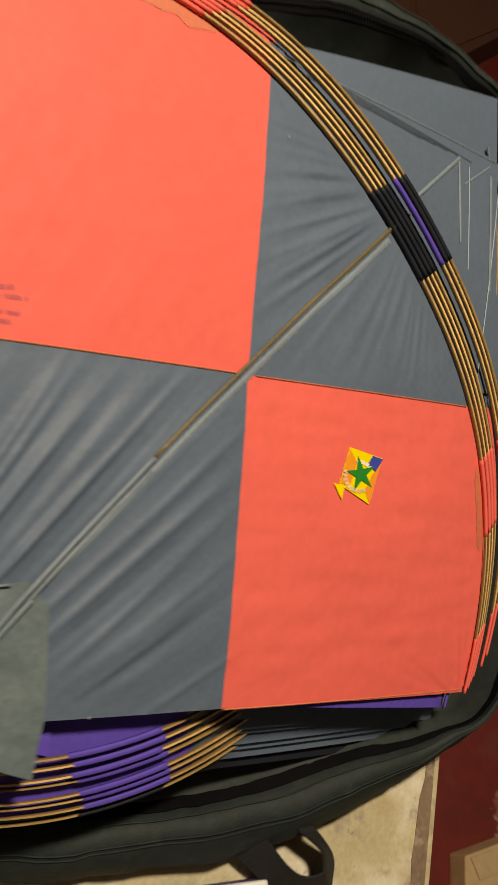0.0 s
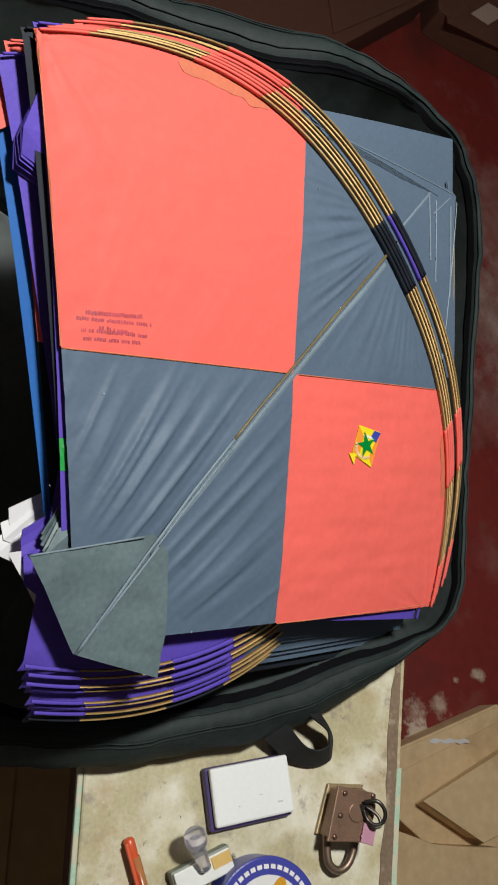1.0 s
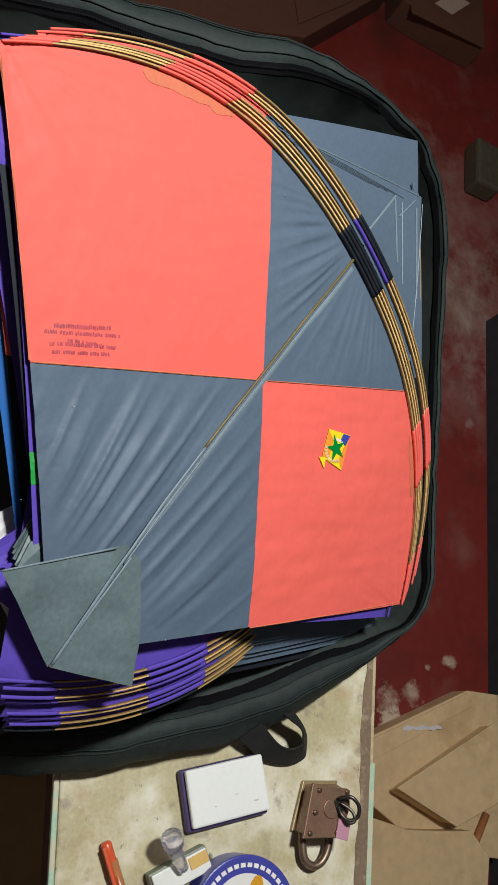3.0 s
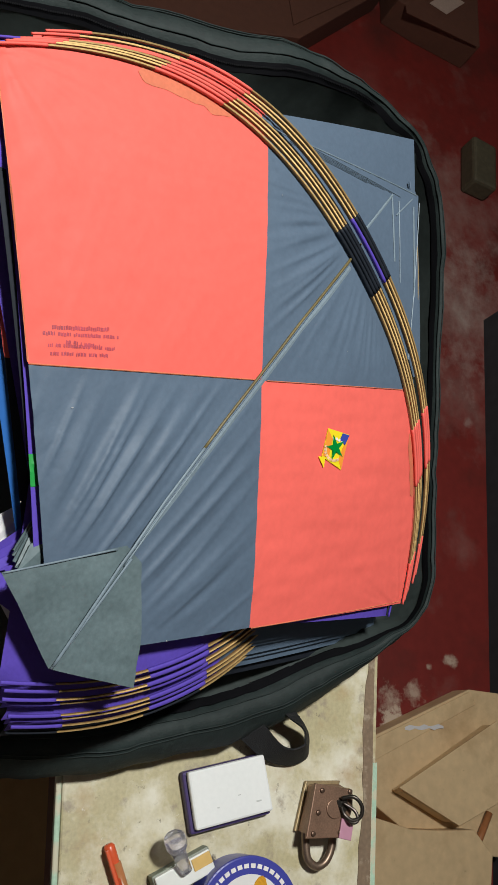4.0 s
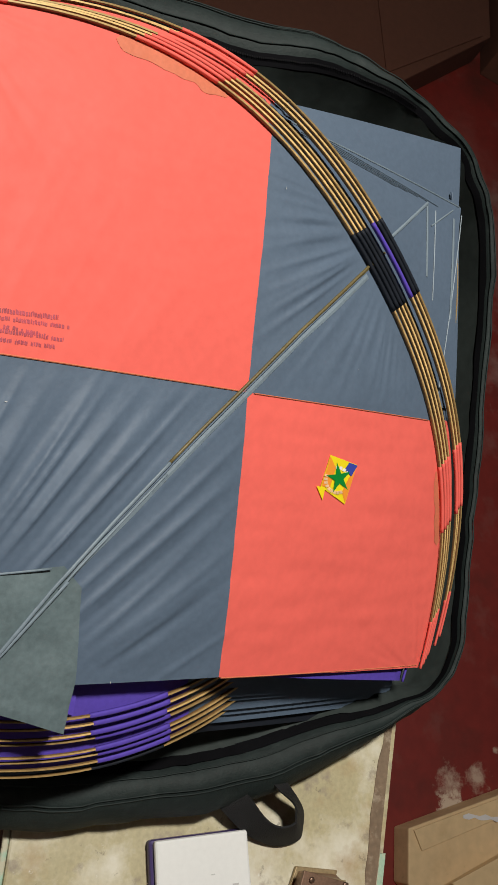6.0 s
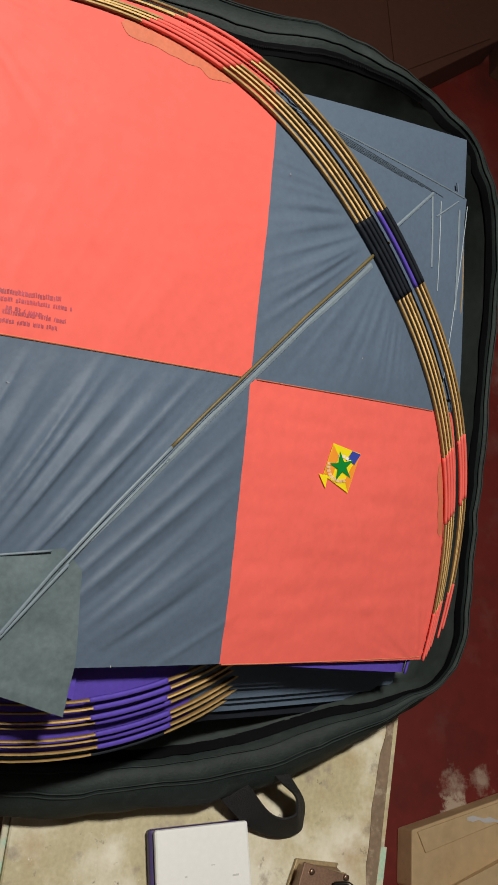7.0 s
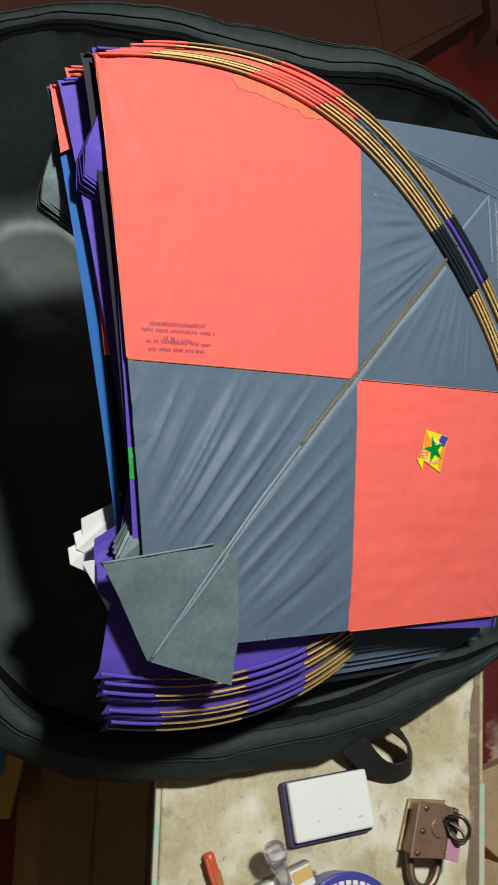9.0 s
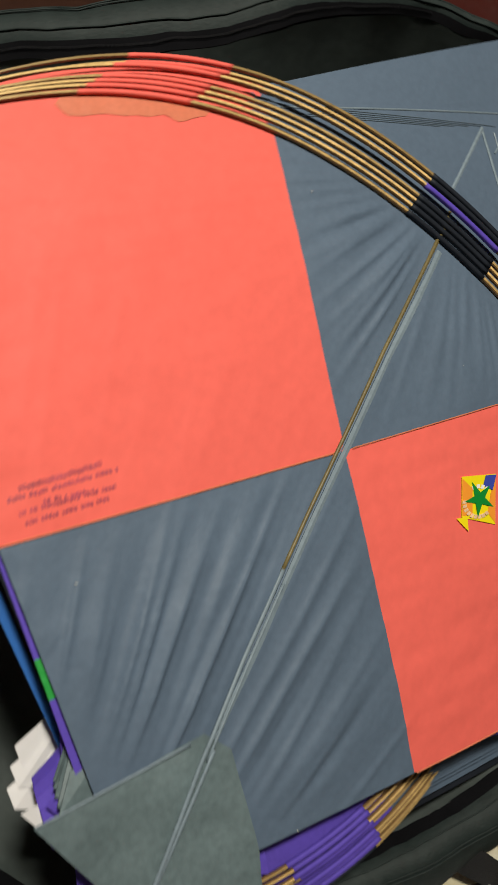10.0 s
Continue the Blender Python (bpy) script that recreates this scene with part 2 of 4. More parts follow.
def bm_prism(poly, z0, z1, bevel=0.0):
    """An upright prism over a plan polygon."""
    bm = bmesh.new()
    lo = [bm.verts.new((x, y, z0)) for x, y in poly]
    hi = [bm.verts.new((x, y, z1)) for x, y in poly]
    n = len(poly)
    bm.faces.new(lo[::-1])
    bm.faces.new(hi)
    for i in range(n):
        bm.faces.new((lo[i], lo[(i + 1) % n], hi[(i + 1) % n], hi[i]))
    bmesh.ops.recalc_face_normals(bm, faces=bm.faces[:])
    if bevel:
        bmesh.ops.bevel(bm, geom=bm.edges[:], offset=bevel, segments=2, affect="EDGES", profile=0.5)
    return bm


def bm_tube(points, r, n=8, flat=1.0, up=(0, 0, 1), cap=True):
    """A tube along points; flat squeezes it along up."""
    bm = bmesh.new()
    rings = []
    P = [Vector(p) for p in points]
    for i, p in enumerate(P):
        d = (P[min(i + 1, len(P) - 1)] - P[max(i - 1, 0)]).normalized()
        a = d.cross(Vector(up)).normalized()
        b = a.cross(d).normalized()
        rr = r(i / (len(P) - 1)) if callable(r) else r
        rings.append([bm.verts.new(p + a * rr * math.cos(2 * math.pi * k / n) + b * rr * flat * math.sin(2 * math.pi * k / n)) for k in range(n)])
    for q, s in zip(rings, rings[1:]):
        for k in range(n):
            bm.faces.new((q[k], q[(k + 1) % n], s[(k + 1) % n], s[k]))
    if cap:
        bm.faces.new(rings[0][::-1])
        bm.faces.new(rings[-1])
    bmesh.ops.recalc_face_normals(bm, faces=bm.faces[:])
    return bm


def bm_cyl(r, z0, z1, n=32, bevel=0.0, at=(0, 0)):
    return bm_prism([(at[0] + r * math.cos(2 * math.pi * k / n), at[1] + r * math.sin(2 * math.pi * k / n)) for k in range(n)], z0, z1, bevel)


def spline(pts, per=8, closed=False):
    """Catmull-Rom points through pts."""
    P = [Vector(p) for p in pts]
    n = len(P)
    out = []
    for i in range(n if closed else n - 1):
        if closed:
            a, b, c, d = P[i - 1], P[i], P[(i + 1) % n], P[(i + 2) % n]
        else:
            a, b, c, d = P[max(i - 1, 0)], P[i], P[i + 1], P[min(i + 2, n - 1)]
        for k in range(per):
            t = k / per
            out.append(0.5 * (2 * b + (c - a) * t + (2 * a - 5 * b + 4 * c - d) * t * t + (3 * b - a - 3 * c + d) * t ** 3))
    if not closed:
        out.append(P[-1])
    return out


# ---- room ----
TOP = 0.95   # height of the table's top
tagged(part("floor", bm_box(5.6, 5.2, 0.06, (-0.6, 0.0, -0.03)), FLOOR), "dark red oxide floor with worn peeling spots", "floor", kind="structure")
# ceiling and three walls: out of view, added to close the room and bounce light
tagged(part("ceiling", bm_box(5.6, 5.2, 0.1, (-0.6, 0.0, 2.85)), BOUNCE_PLASTER), "unseen pale ceiling, added to bounce fill light", "ceiling", kind="structure")
tagged(part("wall_west", bm_box(0.12, 5.2, 2.9, (-3.3, 0, 1.4)), BOUNCE_PLASTER), "unseen pale wall, added to bounce fill light", "wall", kind="structure")
tagged(part("wall_east", bm_box(0.12, 5.2, 2.9, (2.1, 0, 1.4)), BOUNCE_PLASTER), "unseen pale wall, added to bounce fill light", "wall", kind="structure")
tagged(part("wall_south", bm_box(5.6, 0.12, 2.9, (-0.6, -2.5, 1.4)), BOUNCE_PLASTER), "unseen pale wall, added to bounce fill light", "wall", kind="structure")
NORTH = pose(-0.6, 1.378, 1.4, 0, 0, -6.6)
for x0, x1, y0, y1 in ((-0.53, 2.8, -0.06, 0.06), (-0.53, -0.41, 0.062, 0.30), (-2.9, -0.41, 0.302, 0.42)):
    tagged(part("wall_north", bm_box(x1 - x0, y1 - y0, 2.9, ((x0 + x1) / 2, (y0 + y1) / 2, 0)), WALL), "dark wall behind the table", "wall", kind="structure").matrix_world = NORTH

# ---- table ----
table = empty("table", pose(0, 0, 0), "narrow painted wooden table with cream top and mint edges", "table")
BACK = [(0.62, 0.246), (0.0, 0.312), (-0.40, 0.342), (-0.54, 0.342)]
part("tabletop", bm_prism([(-0.54, 0.0), (0.62, 0.0)] + BACK, TOP - 0.03, TOP, 0.002), TABLE, table, "cream painted wood, stained and scratched")
part("edge_strip", bm_box(1.16, 0.005, 0.007, (0.04, -0.0028, TOP - 0.0035), 0.0012), MINT, table, "mint green painted edge")
# the shadow along the table's front side, painted as a dark strip
part("edge_strip", bm_box(1.16, 0.005, 0.0225, (0.04, -0.0028, TOP - 0.0187), 0.0012), SHADED_WOOD, table)


def along_back(x0, x1, d0, d1, z0, z1, seed, jag):
    """A ragged strip that follows the table's back edge, d0..d1 inwards."""
    rng = random.Random(seed)
    n = 60
    yb = lambda x: 0.312 - 0.1065 * x  # noqa: E731
    xs = [x0 + (x1 - x0) * i / n for i in range(n + 1)]
    inner = [(x, yb(x) - d1 + jag * 1.6 * noise.noise(Vector((x * 16, seed, 0))) + rng.uniform(-jag, jag) * 0.25) for x in xs]
    outer = [(x, yb(x) - d0) for x in xs]
    return bm_prism(outer + inner[::-1], z0, z1)


part("worn_rim", along_back(-0.30, 0.60, 0.002, 0.013, TOP - 0.004, TOP + 0.0008, 3, 0.005), WORN, table, "bare brown worn wood")
part("edge_strip", along_back(0.0, 0.60, -0.006, 0.0015, TOP - 0.03, TOP - 0.003, 4, 0.0004), MINT, table, "flaking mint green painted edge")
part("edge_strip", along_back(-0.30, 0.0, -0.003, 0.0015, TOP - 0.03, TOP - 0.002, 5, 0.0006), TABLE, table)
part("front_rail", bm_box(1.04, 0.02, 0.09, (0.02, 0.035, TOP - 0.076), 0.003), SHADED_WOOD, table)
part("back_rail", bm_box(1.04, 0.02, 0.09, (0.02, 0.215, TOP - 0.076), 0.003), SHADED_WOOD, table)
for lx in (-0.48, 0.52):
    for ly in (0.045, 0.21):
        part("leg", bm_box(0.045, 0.045, TOP - 0.03, (lx, ly, (TOP - 0.03) / 2), 0.004), SHADED_WOOD, table)

# ---- bag ----
bag = empty("bag", pose(-0.32, 0, TOP), "large open black fabric travel bag holding kites", "bag")
org = Vector((-0.32, 0, TOP))
# the rim seen from above, corner by corner
OUTLINE = spline([(-0.628, -0.038, 0), (-0.632, 0.064, 0), (-0.634, 0.136, 0), (-0.622, 0.194, 0), (-0.607, 0.244, 0), (-0.592, 0.296, 0), (-0.546, 0.336, 0), (-0.420, 0.362, 0), (-0.300, 0.364, 0),
                  (-0.184, 0.358, 0), (-0.138, 0.342, 0), (-0.096, 0.297, 0), (-0.052, 0.225, 0), (-0.025, 0.142, 0), (-0.007, 0.046, 0), (0.000, -0.050, 0), (-0.010, -0.105, 0), (-0.040, -0.160, 0),
                  (-0.120, -0.235, 0), (-0.300, -0.300, 0), (-0.480, -0.292, 0), (-0.556, -0.250, 0), (-0.592, -0.186, 0), (-0.614, -0.116, 0)], 8, True)
NO = len(OUTLINE)
INWARD = []
for k in range(NO):
    d = OUTLINE[(k + 3) % NO] - OUTLINE[k - 3]
    q = Vector((d.y, -d.x, 0)).normalized()
    INWARD.append(q if q.dot(Vector((-0.32, 0.03, 0)) - OUTLINE[k]) > 0 else -q)


def rim_z(x):
    return 0.987 - 0.08 * x + 0.36 * x * x


def far(p):
    """1 along the far side of the rim, 0 elsewhere."""
    return min(1.0, max(0.0, (p.y - 0.20) / 0.10)) * min(1.0, max(0.0, (-0.05 - p.x) / 0.08))


def slim(p):
    """1 where the rim stands on edge at the far corner and along the wall side, 0 elsewhere."""
    wall = min(1.0, max(0.0, (p.y - 0.06) / 0.17)) * min(1.0, max(0.0, (-0.05 - p.x) / 0.08))
    turn = min(1.0, max(0.0, (-0.04 - p.y) / 0.14)) * min(1.0, max(0.0, (-0.42 - p.x) / 0.10))
    return wall + 0.75 * turn


def ring(off, zf):
    out = []
    for p, q in zip(OUTLINE, INWARD):
        o = off * (1.30 - 0.25 * min(1, max(0, (p.x + 0.2) * 6)) - 0.98 * slim(p))
        out.append(Vector((p.x + q.x * o, p.y + q.y * o, max(zf(p.x) - 0.022 * far(p) * min(1, max(0, (-p.x - 0.2) * 6)), TOP + 0.003))))
    return out


def crumple(p, wob):
    return noise.noise_vector(p * 8) * wob + noise.noise_vector(p * 26) * wob * 0.5 + noise.noise_vector(p * 60) * wob * 0.22


def loft(rings, wob=0.0, cap_last=False):
    bm = bmesh.new()
    rows = [[bm.verts.new(p - org + crumple(p, wob)) for p in r] for r in rings]
    for q, s in zip(rows, rows[1:]):
        for k in range(NO):
            bm.faces.new((q[k], q[(k + 1) % NO], s[(k + 1) % NO], s[k]))
    if cap_last:
        bm.faces.new(rows[-1])
    bmesh.ops.recalc_face_normals(bm, faces=bm.faces[:])
    return bm


lerp = lambda a, b, t: a + (b - a) * t  # noqa: E731
zr = lambda dz: (lambda x: rim_z(x) + dz)  # noqa: E731
zm = lambda t: (lambda x: lerp(TOP + 0.003, rim_z(x) - 0.006, t))  # noqa: E731
part("side_panel", loft([ring(0.036, zr(-0.002)), ring(0.031, zr(0.004)), ring(0.022, zr(0.007)), ring(0.013, zr(0.003)), ring(0.005, zr(-0.008)), ring(0.001, zm(0.68)), ring(0.0, zm(0.45)), ring(0.003, zm(0.2)), ring(0.016, zm(0.0))], 0.006), FABRIC, bag, "black woven fabric side", smooth=True)
part("lining", loft([ring(0.042, zr(-0.005)), ring(0.049, zm(0.88)), ring(0.074, zm(0.55)), ring(0.094, zm(0.2)), ring(0.11, lambda x: TOP + 0.010), ring(0.16, lambda x: TOP + 0.010)], 0.008, True), LINING, bag, "shiny black lining", smooth=True)
part("zip_tape", loft([ring(0.0425, zr(-0.0042)), ring(0.039, zr(-0.0012)), ring(0.035, zr(0.0015))], 0.006), ZIP, bag, smooth=True)
zipline = ring(0.039, zr(-0.0012))
bmz = bmesh.new()
for k in range(NO):
    if slim(OUTLINE[k]) > 0.97 or OUTLINE[k].x > -0.22:
        continue
    a, b = zipline[k], zipline[(k + 1) % NO]
    m_ = max(1, round((b - a).length / 0.0020))
    for i in range(m_):
        q = a.lerp(b, i / m_)
        d = (b - a).normalized()
        s_ = d.cross(Vector((0, 0, 1)))
        c = q - org + crumple(q, 0.006) + Vector((0, 0, 0.0012))
        vs = [bmz.verts.new(c + d * e * 0.0005 + s_ * f * 0.0010 + Vector((0, 0, g * 0.0008))) for g in (0, 1) for e, f in ((-1, -1), (1, -1), (1, 1), (-1, 1))]
        for f in ((4, 5, 6, 7), (0, 1, 5, 4), (1, 2, 6, 5), (2, 3, 7, 6), (3, 0, 4, 7)):
            bmz.faces.new([vs[n] for n in f])
zt = part("zip_teeth", bmz, TEETH, bag, "dark zip teeth")
zt["kind"] = "stuff"
for off, dz_ in ((0.0295, 0.0052), (0.0165, 0.0054), (0.0140, 0.0040)):
    rr = [p - org + crumple(p, 0.006) + Vector((0, 0, 0.0006)) for p in ring(off, zr(dz_))]
    part("piping_seam", bm_tube(rr + rr[:1], 0.0006, 6), FABRIC, bag, "raised black seam", smooth=True)
# carrying loop at the bag's right side
low_edge = spline([(-0.055, 0.140, 0.968), (-0.036, 0.150, 0.968), (-0.0247, 0.1600, 0.970), (-0.0084, 0.1856, 0.960), (-0.0015, 0.212, 0.955), (-0.0063, 0.2317, 0.955), (-0.0162, 0.2345, 0.957), (-0.0313, 0.2316, 0.962), (-0.0497, 0.2095, 0.980), (-0.070, 0.190, 0.980)], 6)
top_edge = spline([(-0.068, 0.156, 0.976), (-0.050, 0.166, 0.978), (-0.0376, 0.176, 0.984), (-0.0206, 0.1959, 0.976), (-0.0159, 0.2085, 0.976), (-0.0193, 0.2181, 0.980), (-0.0241, 0.2183, 0.982), (-0.0339, 0.2149, 0.985), (-0.0470, 0.1950, 0.988), (-0.072, 0.172, 0.988)], 6)
bm = bmesh.new()
rows = []
for i, (p, q) in enumerate(zip(low_edge, top_edge)):
    d = low_edge[min(i + 1, len(low_edge) - 1)] - low_edge[max(i - 1, 0)]
    tv = (q - p).cross(d).normalized() * 0.0009
    rows.append([bm.verts.new(c - org) for c in (p + tv, p - tv, q - tv, q + tv)])
for q, r in zip(rows, rows[1:]):
    for k in range(4):
        bm.faces.new((q[k], q[(k + 1) % 4], r[(k + 1) % 4], r[k]))
bm.faces.new(rows[0][::-1])
bm.faces.new(rows[-1])
bmesh.ops.recalc_face_normals(bm, faces=bm.faces[:])
part("carry_loop", bm, WEB, bag, "black webbing carry loop")

# ---- kites ----
KC, KU = Vector((-0.290, 0.087, 1.176)), Vector((-0.822, 0.567, 0.043)).normalized()
KN = Vector((0.285, 0.345, 0.895)).normalized()
KV = KN.cross(KU).normalized()
KN = KU.cross(KV)
KITE = Matrix(((KU.x, KV.x, KN.x, KC.x), (KU.y, KV.y, KN.y, KC.y), (KU.z, KV.z, KN.z, KC.z), (0, 0, 0, 1)))
WING = 0.291


def bow_u(v):
    spread = 0.0075 * ((-v - 0.17) / 0.12) ** 2 if v < -0.17 else 0.0   # one wing is bent less than the other
    return 0.147 - 0.855 * v * v - 12.3 * v ** 4 + spread


def swell(u, v):
    return 0.008 - 0.018 * ((u * u + v * v) / 0.084)


def sheet_h(u, v, amp=1.0):
    """Height of the paper over the kite's plane: a gentle swell, ripples and the nose that dips under the bows."""
    h = swell(u, v)
    fan = 0.42 * v / (u + 0.44) if u < 0 else 0.2 * v / (max(0.2 - u, 0.03) + 0.2 * (0.42 / 0.44 - 1) * 0)
    side = (1.0 if v > 0 else 0.5) * (1.0 if u < 0 else 0.6)   # the paper is tighter on one side of the spine
    r1 = (1 - abs(noise.noise(Vector((fan * 58, u * 3, 0.3)))) * 1.6) ** 2 * 0.0046 * side
    r1 += (1 - abs(noise.noise(Vector((fan * 105, u * 5, 8.8)))) * 1.6) ** 2 * 0.0008 * side
    r2 = noise.noise(Vector((fan * 150, u * 6, 5.3))) * 0.0011 * side
    w = min(1.0, max(0.0, (abs(u) - abs(v)) * 14))
    edge = min(1.0, max(0.0, (bow_u(v) - u) * 45))
    flat = min(1.0, abs(v - 0.005) / 0.014)   # the glued spine keeps the paper flat
    edge *= flat
    if u < 0:
        edge *= min(1.0, max(0.08, (u + 0.205) * 25))
        edge *= 0.25 + 0.75 * min(1.0, max(0.0, (0.268 - abs(u) - abs(v)) * 35))
    h += amp * (r1 + r2) * (0.06 + 0.94 * w) * edge
    h += amp * noise.noise(Vector((u * 16, v * 16, 9.1))) * 0.0012 * edge
    h += amp * noise.noise(Vector((u * 55, v * 55, 4.1))) * 0.0004 * edge
    for tv in (WING, -WING):
        du_, dv_ = u + 0.012, v - tv
        rr = math.hypot(du_, dv_)
        h += amp * (0.0030 if tv > 0 else 0.0014) * math.exp(-rr / 0.06) * noise.noise(Vector((math.atan2(du_, -dv_ if tv > 0 else dv_) * 9, tv, 1.0)))
    if v < 0 and abs(v) > abs(u):
        h += amp * 0.0005 * noise.noise(Vector(((u - v) * 14, (u + v) * 70, 3.3))) * edge
    hem = (u + 0.0135) * 0.7686 - (v - 0.2926) * 0.64   # puckers along the hem
    if 0 < hem < 0.12 and v > 0.10:
        h += amp * 0.0016 * math.exp(-hem / 0.025) * noise.noise(Vector((u * 70, v * 70, 6.6)))
    over = u - bow_u(v)
    if over > 0:
        h -= min(0.0075, over * 0.55)
    return h


# the sheet's corners and the ends of its two seams, in the kite's own plane
O_, TL_, NO_, BR_, TA_ = (-0.0046, 0.0048), (-0.0135, 0.2926), (0.282, 0.0), (-0.0010, -0.2945), (-0.257, 0.0)
T_, R_, B_, L_ = (0.1445, 0.1361), (0.1379, -0.1448), (-0.142, -0.129), (-0.136, 0.1455)
PANELS = ((O_, T_, TL_, L_), (O_, R_, (0.290, -0.033), T_), (O_, B_, BR_, R_), (O_, L_, TA_, B_))
T2_, R2_, N2_ = (0.1250, 0.1500), (0.1220, -0.1560), (0.305, 0.009)
PANELS_OUT = ((O_, T2_, TL_, L_), (O_, R2_, N2_, T2_), (O_, B_, BR_, R2_), (O_, L_, TA_, B_))
R3_, N3_ = (0.160, -0.152), (0.278, -0.026)
PANELS_FAR = ((O_, T2_, TL_, L_), (O_, R2_, NO_, T2_), (O_, B_, BR_, R2_), (O_, L_, TA_, B_))
PANELS_LOW = ((O_, T2_, TL_, L_), (O_, R3_, N3_, T2_), (O_, B_, BR_, R2_), (O_, L_, TA_, B_))


def quad_panel(corners, n=56, amp=1.0, sink=0.0, wing=0):
    """One of the kite's four panels between its corners."""
    bm = bmesh.new()
    p, q, r, w = [Vector(c) for c in corners]
    g = []
    for i in range(n + 1):
        a = i / n
        row = []
        for j in range(n + 1):
            b = j / n
            c = p * (1 - a) * (1 - b) + q * a * (1 - b) + r * a * b + w * (1 - a) * b
            if wing:   # the wing's paper is glued to the bow where that bends past its straight edge
                e = q.lerp(r, b) if wing == 1 else w.lerp(r, a)
                c.x += max(0.0, bow_u(e.y) + 0.0005 - e.x) * (a if wing == 1 else b) ** 3
            row.append(bm.verts.new((c.x, c.y, sheet_h(c.x, c.y, amp) - sink)))
        g.append(row)
    for i in range(n):
        for j in range(n):
            bm.faces.new((g[i][j], g[i + 1][j], g[i + 1][j + 1], g[i][j + 1]))
    bm.normal_update()
    if sum(f.normal.z for f in bm.faces) < 0:
        bmesh.ops.reverse_faces(bm, faces=bm.faces[:])
    return bm


def strip(p0, p1, w, lift=0.0006, n=40):
    """A thin glued paper strip between two places on the sheet."""
    bm = bmesh.new()
    d = Vector((p1[0] - p0[0], p1[1] - p0[1]))
    s = Vector((-d.y, d.x)).normalized() * w / 2
    rows = []
    for i in range(n + 1):
        t = i / n
        c = Vector(p0) + d * t
        q = []
        for e in (-1, 0, 1):
            u, v = c.x + s.x * e, c.y + s.y * e
            q.append(bm.verts.new((u, v, sheet_h(u, v) + lift + (0.0004 if e == 0 else 0))))
        rows.append(q)
    for a, b in zip(rows, rows[1:]):
        for k in (0, 1):
            bm.faces.new((a[k], b[k], b[k + 1], a[k + 1]))
    bmesh.ops.recalc_face_normals(bm, faces=bm.faces[:])
    return bm


def bow_points(v0, v1, lift, n):
    return [(bow_u(v), v, swell(bow_u(v), v) + lift) for v in (v0 + (v1 - v0) * i / n for i in range(n + 1))]


WRAPS = [(0.2905, 0.2726, 0), (0.2207, 0.1713, 0), (0.0304, -0.0383, 1), (-0.1705, -0.2166, 2), (-0.268, -0.2905, 2)]
FIN_POLY = [(-0.2625, -0.0017), (-0.2390, 0.0702), (-0.205, 0.0400), (-0.171, 0.0115), (-0.1720, -0.006), (-0.2115, -0.0475), (-0.236, -0.0655)]


def fin_bm(poly, lift):
    bm = bmesh.new()
    vs = [bm.verts.new((u, v, 0)) for u, v in poly]
    bm.faces.new(vs)
    bmesh.ops.triangulate(bm, faces=bm.faces[:])
    bmesh.ops.subdivide_edges(bm, edges=bm.edges[:], cuts=9, use_grid_fill=True)
    for v in bm.verts:
        u, w = v.co.x, v.co.y
        v.co.z = max(swell(u, w), -0.02) + lift + abs(w) * 0.03 + noise.noise(Vector((u * 30, w * 30, 2))) * 0.0032 + noise.noise(Vector((u * 90 + w * 40, w * 60, 7))) * 0.0009
    bmesh.ops.recalc_face_normals(bm, faces=bm.faces[:])
    return bm


SPINE = ((0.30, -0.012), (0.149, 0.0024), (0.140, 0.0029), (0.059, 0.0080), (-0.005, 0.0095), (-0.047, 0.0104), (-0.084, 0.0100), (-0.130, 0.0088), (-0.168, 0.0084), (-0.185, 0.0074), (-0.2615, -0.0017), (-0.30, -0.006))


def spine_v(u):
    """The slightly bent line of the spine on the sheet."""
    for (a, va), (b, vb) in zip(SPINE, SPINE[1:]):
        if a >= u >= b:
            return va + (vb - va) * (a - u) / (a - b)
    return 0.0


def spine_strip(u0, u1, off, w, lift, n=50):
    """A glued paper strip that follows the spine, off to its side, with slightly wavy edges."""
    bm = bmesh.new()
    rows = []
    for i in range(n + 1):
        u = u0 + (u1 - u0) * i / n
        c = spine_v(u) + off
        ww = w * (1 + 0.25 * noise.noise(Vector((u * 40, off * 900, 2.0))))
        z = sheet_h(u, c) + lift
        rows.append([bm.verts.new((u, c + e * ww / 2, z + (0.0004 if e == 0 else 0))) for e in (-1, 0, 1)])
    for a, b in zip(rows, rows[1:]):
        for k in (0, 1):
            bm.faces.new((a[k], b[k], b[k + 1], a[k + 1]))
    bmesh.ops.recalc_face_normals(bm, faces=bm.faces[:])
    return bm


